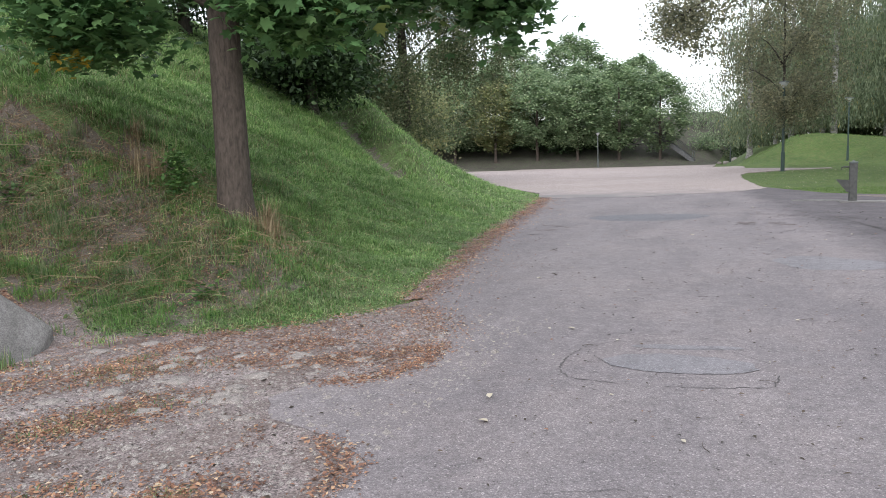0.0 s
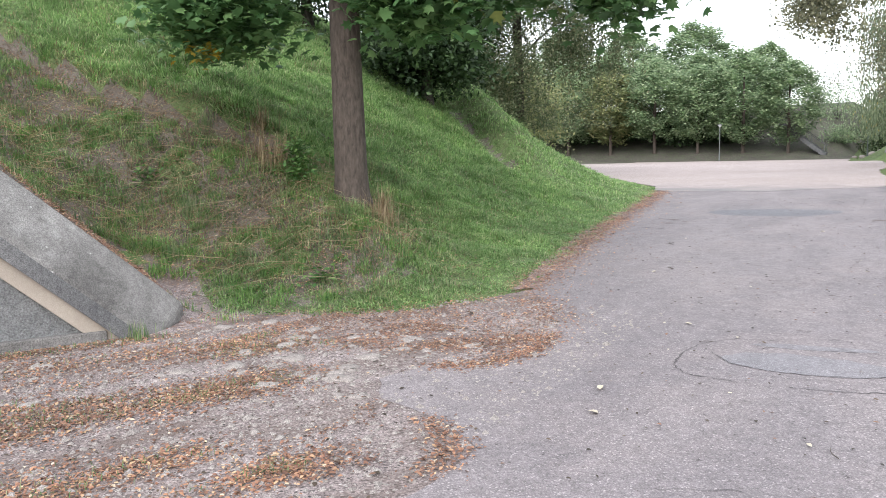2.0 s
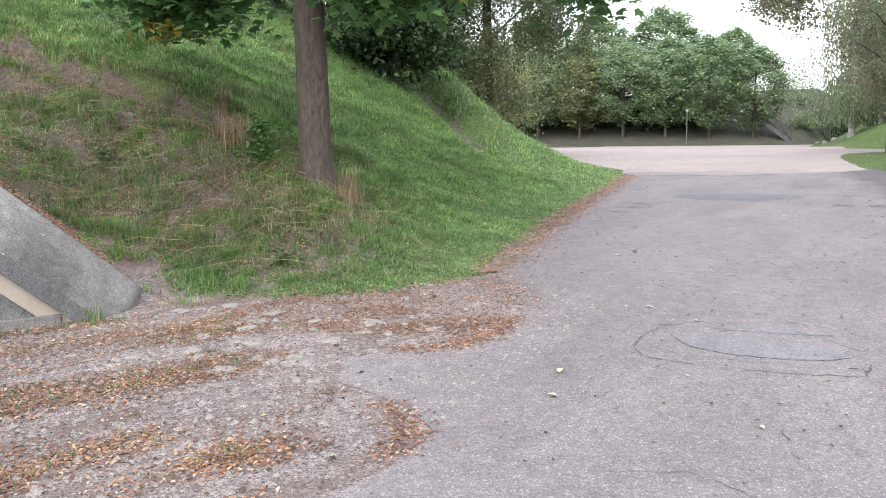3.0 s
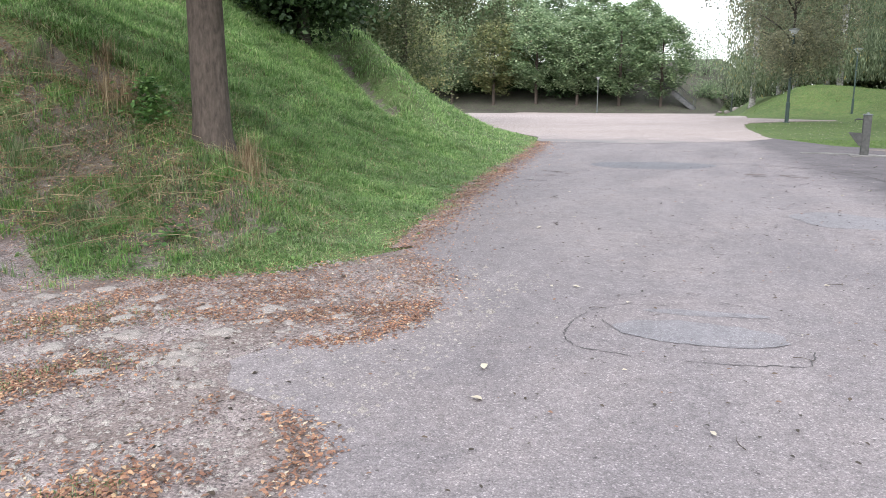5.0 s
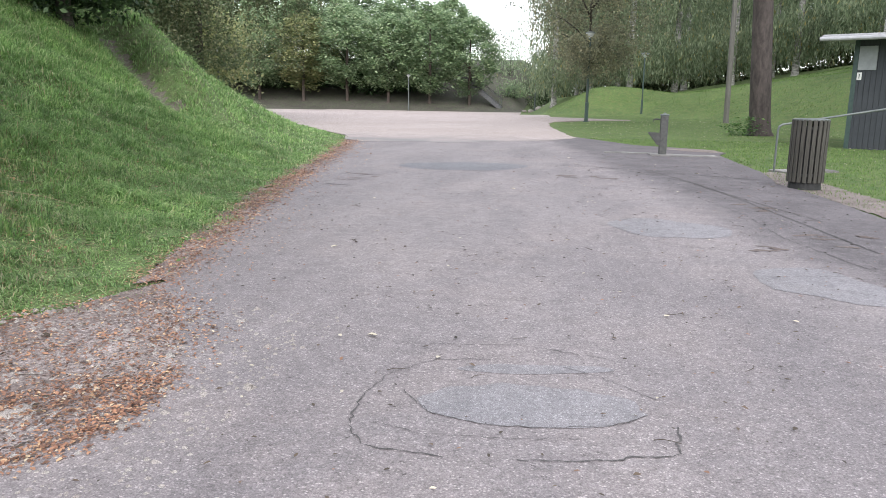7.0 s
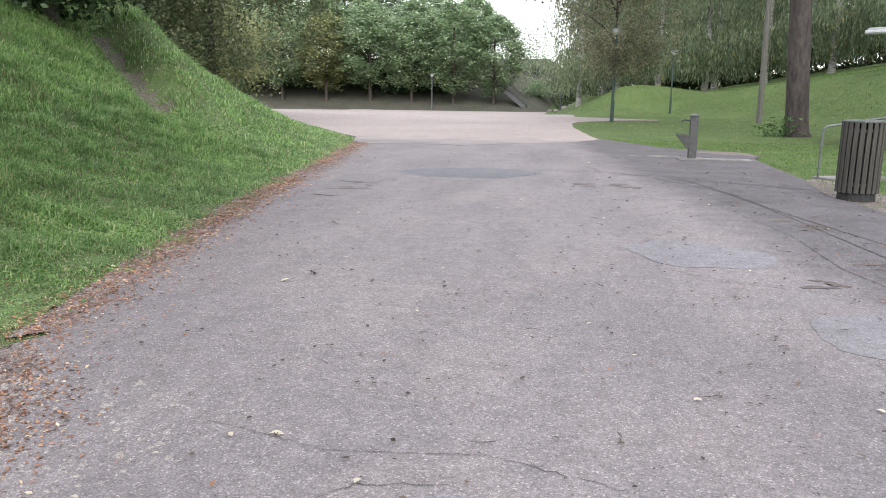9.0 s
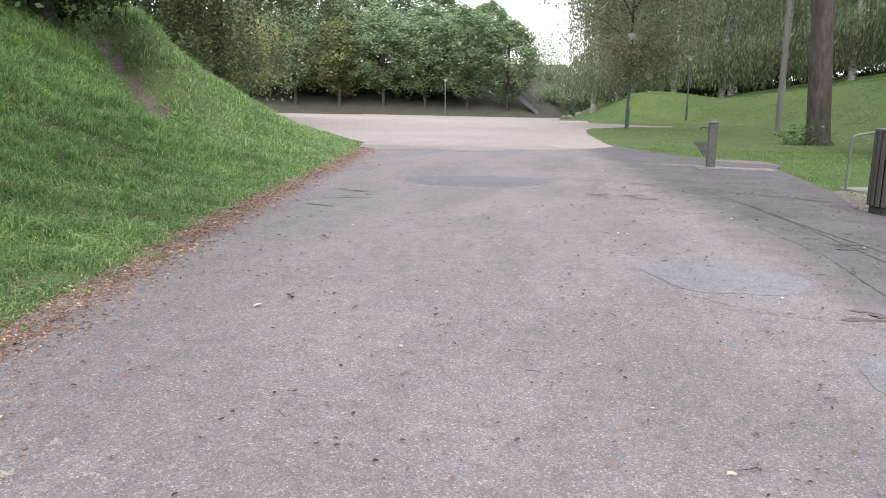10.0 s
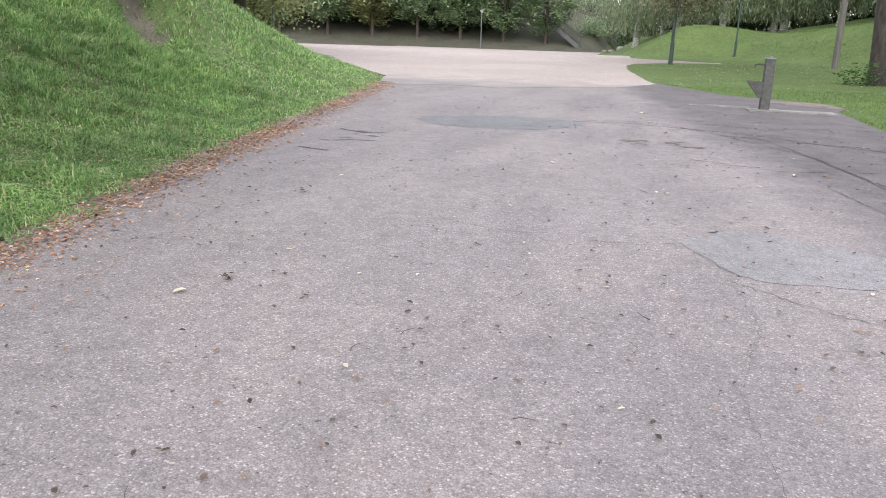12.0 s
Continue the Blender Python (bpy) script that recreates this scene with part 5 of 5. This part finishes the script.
# tall straw tufts and weeds by the maple
tufts = [(-5.62, 7.35, 0.45, 130, "straw"), (-5.45, 7.1, 0.32, 80, "straw"), (-7.2, 7.2, 0.5, 130, "straw"), (-7.5, 7.2, 0.42, 90, "straw"), (-5.75, 7.0, 0.22, 120, "grass"),
         (-6.85, 7.2, 0.45, 620, "dark_leaf"), (-6.75, 7.05, 0.25, 160, "dark_leaf"), (-8.3, 6.0, 0.22, 150, "dark_leaf"), (-5.1, 5.6, 0.10, 120, "dark_leaf"), (-5.6, 4.35, 0.14, 60, "bankgrass"), (-5.22, 3.55, 0.17, 70, "bankgrass"), (-5.1, 4.35, 0.10, 60, "grass"), (-6.9, 5.2, 0.2, 120, "bankgrass"), (-7.4, 5.9, 0.25, 150, "bankgrass"),
         (-6.2, 5.6, 0.2, 120, "bankgrass"), (-7.9, 7.6, 0.3, 130, "straw"), (-8.6, 7.2, 0.3, 130, "bankgrass"), (5.55, 31.0, 0.7, 260, "dark_leaf"), (5.1, 31.2, 0.45, 200, "dark_leaf")]
for cx, cy, h, n, mat in tufts:
    a, q = gr.uniform(0, 6.3, n), np.abs(gr.normal(0, (0.17 if mat == "dark_leaf" else 0.10) if cx < 0 else 0.3, n))
    x, y = cx + q * np.cos(a), cy + q * np.sin(a)
    if mat == "dark_leaf":
        pts = on_land(x, y) + np.stack([0 * x, 0 * x, gr.uniform(0.02, h, n)], 1)
        me = leaf_mesh("weed", pts, gr.uniform(0.04, 0.09, n) * (1 if cx < 0 else 1.6), LEAF_OVAL, M["weed"], gr, 0.9)
    else:
        me = blade_mesh("tuft", on_land(x, y), h * gr.uniform(0.5, 1.2, n), np.full(n, 0.007 if cx < 0 else 0.03), M[mat], gr, 0.4)
    lab = {"straw": "tall dry straw tuft on the bank", "grass": "tuft of fresh green grass", "bankgrass": "tuft of olive grass on the bank", "dark_leaf": "low dark green leafy weed"}[mat]
    tagged(new("weed" if mat == "dark_leaf" else "grass_tuft", me), lab, "plant", "tufts on the bank" if cx < 0 else "", "stuff")

# long dead stems that lie criss-cross on the dry slope
n = 1300
sx, sy = gr.uniform(-10.5, -5.2, n), gr.uniform(4.9, 8.2, n)
ok = (away(LEFT_EDGE, sx, sy) > 0.8) & (dryness(sx, sy) > 0.35)
sx, sy = sx[ok], sy[ok]
n = len(sx)
sa, sl = gr.normal(-0.7, 0.9, n), gr.uniform(0.2, 0.9, n)
ex, ey = sx + np.cos(sa) * sl, sy + np.sin(sa) * sl
p0 = np.stack([sx, sy, land(sx, sy) + gr.uniform(0.02, 0.12, n)], 1)
p2 = np.stack([ex, ey, land(ex, ey) + gr.uniform(0.01, 0.16, n)], 1)
p1 = (p0 + p2) / 2 + np.stack([gr.normal(0, 0.03, n), gr.normal(0, 0.03, n), gr.uniform(0.0, 0.08, n)], 1)
lift = np.array((0, 0, 0.0023))
sv = np.stack([p0 - lift, p0 + lift, p1 - lift, p1 + lift, p2], 1).reshape(-1, 3)
sf = (np.array([(0, 1, 3), (0, 3, 2), (2, 3, 4)])[None] + (np.arange(n) * 5)[:, None, None]).reshape(-1, 3)
stuff("dead_stems", np_mesh("dead_stems", sv, sf, M["straw"]), "long pale dead stems lying across the slope", "grass")

# ---- fallen leaves ----
def drift(n, line, width, seed_r):
    seg = np.array(line)
    L = np.hypot(*np.diff(seg, axis=0).T)
    cum = np.r_[0, np.cumsum(L)]
    t = seed_r.uniform(0, cum[-1], n)
    px, py = np.interp(t, cum, seg[:, 0]), np.interp(t, cum, seg[:, 1])
    off = seed_r.normal(0, 1, n)
    return px + off * width, py + seed_r.normal(0, 1, n) * width


# where the wind lays leaves on the dirt
LITTER = [[(-4.45, 0.9), (-4.05, 1.88), (-3.75, 2.6), (-3.38, 3.43)], [(-5.3, 2.3), (-4.75, 3.2), (-4.2, 4.1)], [(-3.5, 0.8), (-3.1, 1.7), (-2.9, 2.3)],
          [(-2.5, 2.15), (-2.36, 2.42)], [(-2.2, 1.5), (-2.0, 2.0)]]
fr = np.random.default_rng(31)
xs, ys = [], []
for n, line, w in ((1000, [(-3.20, 6.6), (-3.62, 8.3), (-4.27, 11), (-4.95, 14.3)], 0.30), (600, [(-5.0, 14.3), (-5.95, 19.2), (-6.75, 22.8)], 0.34), (7000, [(-3.33, 6.6), (-3.76, 8.3), (-4.40, 11), (-5.10, 14.3)], 0.15), (3600, [(-5.10, 14.3), (-6.05, 19.2), (-6.88, 22.8)], 0.18), (1100, [(-3.2, 6.4), (-2.7, 5.8), (-2.5, 5.4)], 0.15),
                   (1300, [(-2.72, 3.98), (-2.42, 4.15), (-2.28, 4.6), (-2.36, 5.1)], 0.07), (500, [(-2.45, 4.35), (-2.5, 4.9)], 0.14), (480, [(-1.80, 2.55), (-1.84, 2.88), (-2.05, 3.06), (-2.2, 3.14)], 0.06),
                   (5200, LITTER[0], 0.17), (2600, LITTER[1], 0.20), (2400, LITTER[2], 0.11), (700, LITTER[3], 0.09), (500, LITTER[4], 0.10), (600, [(-3.6, 5.6), (-4.4, 4.85), (-5.2, 4.3)], 0.14), (700, [(-3.6, 4.2), (-3.1, 4.35), (-2.8, 4.55)], 0.10), (3000, [(-4.3, 4.7), (-3.3, 5.15), (-2.75, 5.35)], 0.30), (1300, [(-3.0, 4.45), (-2.75, 4.6), (-2.5, 5.0)], 0.12), (900, [(-4.6, 4.9), (-3.9, 5.35), (-3.4, 6.1)], 0.16)):
    a, b = drift(n, line, w, fr)
    xs.append(a), ys.append(b)


def streaks(x, y, off):
    """Long uneven streaks, where leaves and grass gather on the dirt."""
    s, q = 0.34 * x + 0.94 * y, 0.94 * x - 0.34 * y
    return np.array([noise.noise(Vector((a * 0.55 + off, b * 2.0, off))) + 0.5 * noise.noise(Vector((a * 2.2, b * 5.0, off + 7))) for a, b in zip(s, q)])


a, b = fr.uniform(-6.2, -1.9, 95000), fr.uniform(0.4, 5.0, 95000)
ok = (away(LEFT_EDGE, a, b) < 0.1) & (a < np.interp(b, [0.4, 2.5, 3.1, 3.9, 4.5, 5], [-2.2, -2.0, -2.5, -2.9, -2.4, -2.5])) & (away([(-5.94, 2.5), (-5.41, 3.45), (-5.1, 3.9)], a, b) < -0.05)
a, b = a[ok], b[ok]
st = streaks(a, b, 0.0) + 0.30 * step01(-2.6, -5.0, a) - 0.1
ok = st > fr.uniform(-0.08, 0.68, len(a))
xs.append(a[ok]), ys.append(b[ok])
a, b = fr.uniform(-9, -3.4, 3600), fr.uniform(4.6, 13, 3600)
ok = away(LEFT_EDGE, a, b) > 0
xs.append(a[ok]), ys.append(b[ok])
a, b = fr.uniform(-12, -4.6, 60000), fr.uniform(4.0, 8.6, 60000)
ok = (away(LEFT_EDGE, a, b) > 0.5) & (dryness(a, b) > fr.uniform(0.25, 1.0, len(a)))
xs.append(a[ok]), ys.append(b[ok])
a, b = drift(2600, TRACK[1:], 0.22, fr)
xs.append(a), ys.append(b)
a, b = drift(1500, [(-5.0, 3.9), (-5.5, 4.45), (-6.2, 4.5), (-7.0, 3.6)], 0.25, fr)
xs.append(a), ys.append(b)
x, y = np.concatenate(xs), np.concatenate(ys)
z = np.maximum(land(x, y), np.where((x > -2.35) | (y > 6.3), 0.0255, 0.021)) + fr.uniform(0.000, 0.006, len(x)) + np.where(land(x, y) > 0.05, 0.03, 0)
stuff("fallen_leaves", leaf_mesh("fallen_leaves", np.stack([x, y, z], 1), fr.uniform(0.009, 0.029, len(x)) * (1.15 - 0.15 * step01(3, 5, y) + 0.08 * np.clip(y - 5, 0, 12) + 0.35 * (land(x, y) > 0.25)), LEAF_BIT, M["fallen"], fr, 0.5), "brown and orange fallen leaves along the verge", "leaves")
# thin grass that grows in the same streaks
a, b = fr.uniform(-6.2, -2.4, 16000), fr.uniform(0.4, 4.2, 16000)
ok = (away(LEFT_EDGE, a, b) < 0.1) & (a < np.interp(b, [0.4, 2.5, 3.1, 3.9, 4.2], [-2.4, -2.4, -2.8, -3.1, -3.2])) & (away([(-5.94, 2.5), (-5.41, 3.45), (-5.1, 3.9)], a, b) < -0.05)
a, b = a[ok], b[ok]
ok = streaks(a, b, 0.0) + 0.30 * step01(-2.6, -5.0, a) - 0.12 > fr.uniform(0.05, 0.65, len(a))
a, b = a[ok], b[ok]
for n, line, w in ((700, LITTER[0], 0.12), (300, LITTER[2], 0.08), (90, LITTER[3], 0.05), (150, LITTER[1], 0.15)):
    ga, gb = drift(n, line, w, fr)
    a, b = np.r_[a, ga], np.r_[b, gb]
stuff("verge_grass", blade_mesh("verge_grass", np.stack([a, b, np.full(len(a), 0.016)], 1), fr.uniform(0.015, 0.05, len(a)), fr.uniform(0.003, 0.006, len(a)), M["bankgrass"], fr, 1.2), "sparse trodden grass among the leaves", "grass")
# grit and pebbles on the dirt
PEBBLE = (np.array([(1, 0, 0), (0, 0.8, 0), (-1, 0, 0), (0, -0.8, 0), (0.1, 0.1, 0.6)]), np.array([(0, 1, 4), (1, 2, 4), (2, 3, 4), (3, 0, 4)]))
a, b = fr.uniform(-6.0, -1.8, 26000), fr.uniform(0.4, 6.2, 26000)
ok = (away(LEFT_EDGE, a, b) < 0.25) & (away([(-5.94, 2.5), (-5.41, 3.45), (-5.1, 3.9)], a, b) < 0.0)
a, b = a[ok], b[ok]
stuff("grit", leaf_mesh("grit", np.stack([a, b, np.maximum(land(a, b), 0.0185)], 1), 0.003 + fr.exponential(0.0055, len(a)), PEBBLE, M["stone"], fr, 0.15), "pale grit and pebbles on the dirt", "gravel")
# dark crumbs of bark and rotted leaf trodden into the dirt
a, b = fr.uniform(-6.0, -1.9, 5200), fr.uniform(0.5, 6.2, 5200)
ok = (away(LEFT_EDGE, a, b) < 0.2) & (away([(-5.94, 2.5), (-5.41, 3.45), (-5.1, 3.9)], a, b) < 0.0) & (a < np.interp(b, [0.4, 2.5, 3.1, 3.9, 4.5, 6], [-2.1, -1.9, -2.3, -2.8, -2.3, -2.8]))
a, b = a[ok], b[ok]
stuff("dirt_crumbs", leaf_mesh("dirt_crumbs", np.stack([a, b, np.maximum(land(a, b), 0.022)], 1), 0.005 + fr.exponential(0.008, len(a)), LEAF_BIT, M["debris"], fr, 0.4), "dark crumbs of bark and rotted leaf on the dirt", "debris")
# scattered small debris on the asphalt
x, y = fr.uniform(-4, 3.0, 2600), fr.uniform(1.5, 20, 2600)
ok = away(LEFT_EDGE, x, y) < -0.1
x, y = x[ok], y[ok]
stuff("road_debris", leaf_mesh("road_debris", np.stack([x, y, np.full(len(x), 0.034)], 1), fr.uniform(0.010, 0.034, len(x)) * (1 + 0.015 * y), LEAF_CURL, M["debris"], fr, 0.3), "dark bits of bark and leaf on the asphalt", "debris")
# single leaves that lie on the asphalt
single = leaf_mesh("fallen_leaf", np.zeros((1, 3)), [1.0], LEAF_CURL, M["pale_leaf"], fr, 0.05)
SINGLES = [(-1.55, 3.99, 0.07), (-1.505, 5.83, 0.06), (-1.11, 5.57, 0.045), (-1.48, 3.63, 0.07), (-2.53, 8.1, 0.075), (-1.40, 7.6, 0.04), (0.15, 6.58, 0.05), (-2.41, 13.0, 0.08), (-2.37, 8.97, 0.04),
           (-1.5, 8.77, 0.035), (-1.3, 12.7, 0.07), (1.0, 13.0, 0.08), (1.9, 11.5, 0.07), (-0.38, 7.6, 0.03), (-1.45, 5.0, 0.03), (0.6, 12.2, 0.05), (-0.2, 11.6, 0.05), (1.6, 15.8, 0.08), (-3.0, 11.2, 0.05), (-0.6, 18.4, 0.09)]
for k in range(50):
    SINGLES.append((fr.uniform(-2.8, 2.4), fr.uniform(2.6, 18), fr.uniform(0.018, 0.045)))
for k, (x, y, s) in enumerate(SINGLES):
    o = new("fallen_leaf", single)
    o.matrix_world = pose(x, y, 0.032, 0, 0, 77 * k)
    o.scale = (s, s, s)
    tagged(o, "pale dry fallen leaf lying on the asphalt", "leaf", "single leaves on the asphalt")
twig_me = bm_mesh("twig", tube([(0, 0, 0.004), (0.05, 0.012, 0.008), (0.10, 0.002, 0.006), (0.15, -0.02, 0.004)], [0.003, 0.0026, 0.0022, 0.001], 6), M["bark"])
for k in range(34):
    o = new("twig", twig_me)
    o.matrix_world = pose(fr.uniform(-3.2, 2.4), fr.uniform(2.6, 14), 0.03, 0, 0, 53 * k)
    s = fr.uniform(0.3, 0.85)
    o.scale = (s, s, s)
    tagged(o, "short dark twig on the asphalt", "twig", "twigs on the asphalt")
for x, y in ((-2.40, 8.39), (-3.0, 10.47)):
    n = 12
    o = new("debris_clump", leaf_mesh("debris_clump", np.stack([x + fr.normal(0, 0.025, n), y + fr.normal(0, 0.02, n), np.full(n, 0.034) + fr.uniform(0, 0.015, n)], 1), fr.uniform(0.015, 0.035, n), LEAF_CURL, M["debris"], fr, 0.5))
    tagged(o, "small dark clump of leaf litter on the asphalt", "debris", "litter clumps", "stuff")
# stones bedded in the dirt
stone_bm = bmesh.new()
bmesh.ops.create_icosphere(stone_bm, subdivisions=2, radius=1)
for v in stone_bm.verts:
    v.co *= 1 + 0.55 * noise.noise(v.co * 1.6 + Vector((2, 5, 1)))
    v.co.z = v.co.z * 0.35
stone_me = bm_mesh("stone", stone_bm, M["stone"], True)
for k in range(190):
    t = fr.uniform(0, 1)
    x, y = (-5.0 + 2.9 * t + fr.normal(0, 0.3), 3.0 + 1.3 * t + fr.normal(0, 0.55)) if k < 130 else (fr.uniform(-5.2, -2.0), fr.uniform(0.8, 4.4))
    if x > -2.6 and y < 4.0 and k < 130:
        x -= 0.7
    s = 0.014 + 0.095 * fr.uniform(0, 1) ** 2.4
    if x > np.interp(y, [0.4, 2.5, 3.1, 3.9, 4.5, 6.0], [-2.3, -2.1, -2.6, -3.0, -2.5, -3.0]):
        continue
    o = new("stone", stone_me)
    o.matrix_world = pose(x, y, 0.012, 0, 0, 41 * k)
    o.scale = (s, s * fr.uniform(0.5, 1.0), s * 0.7)
    tagged(o, "flat grey stone bedded in the dirt", "stone", "stones in the dirt")
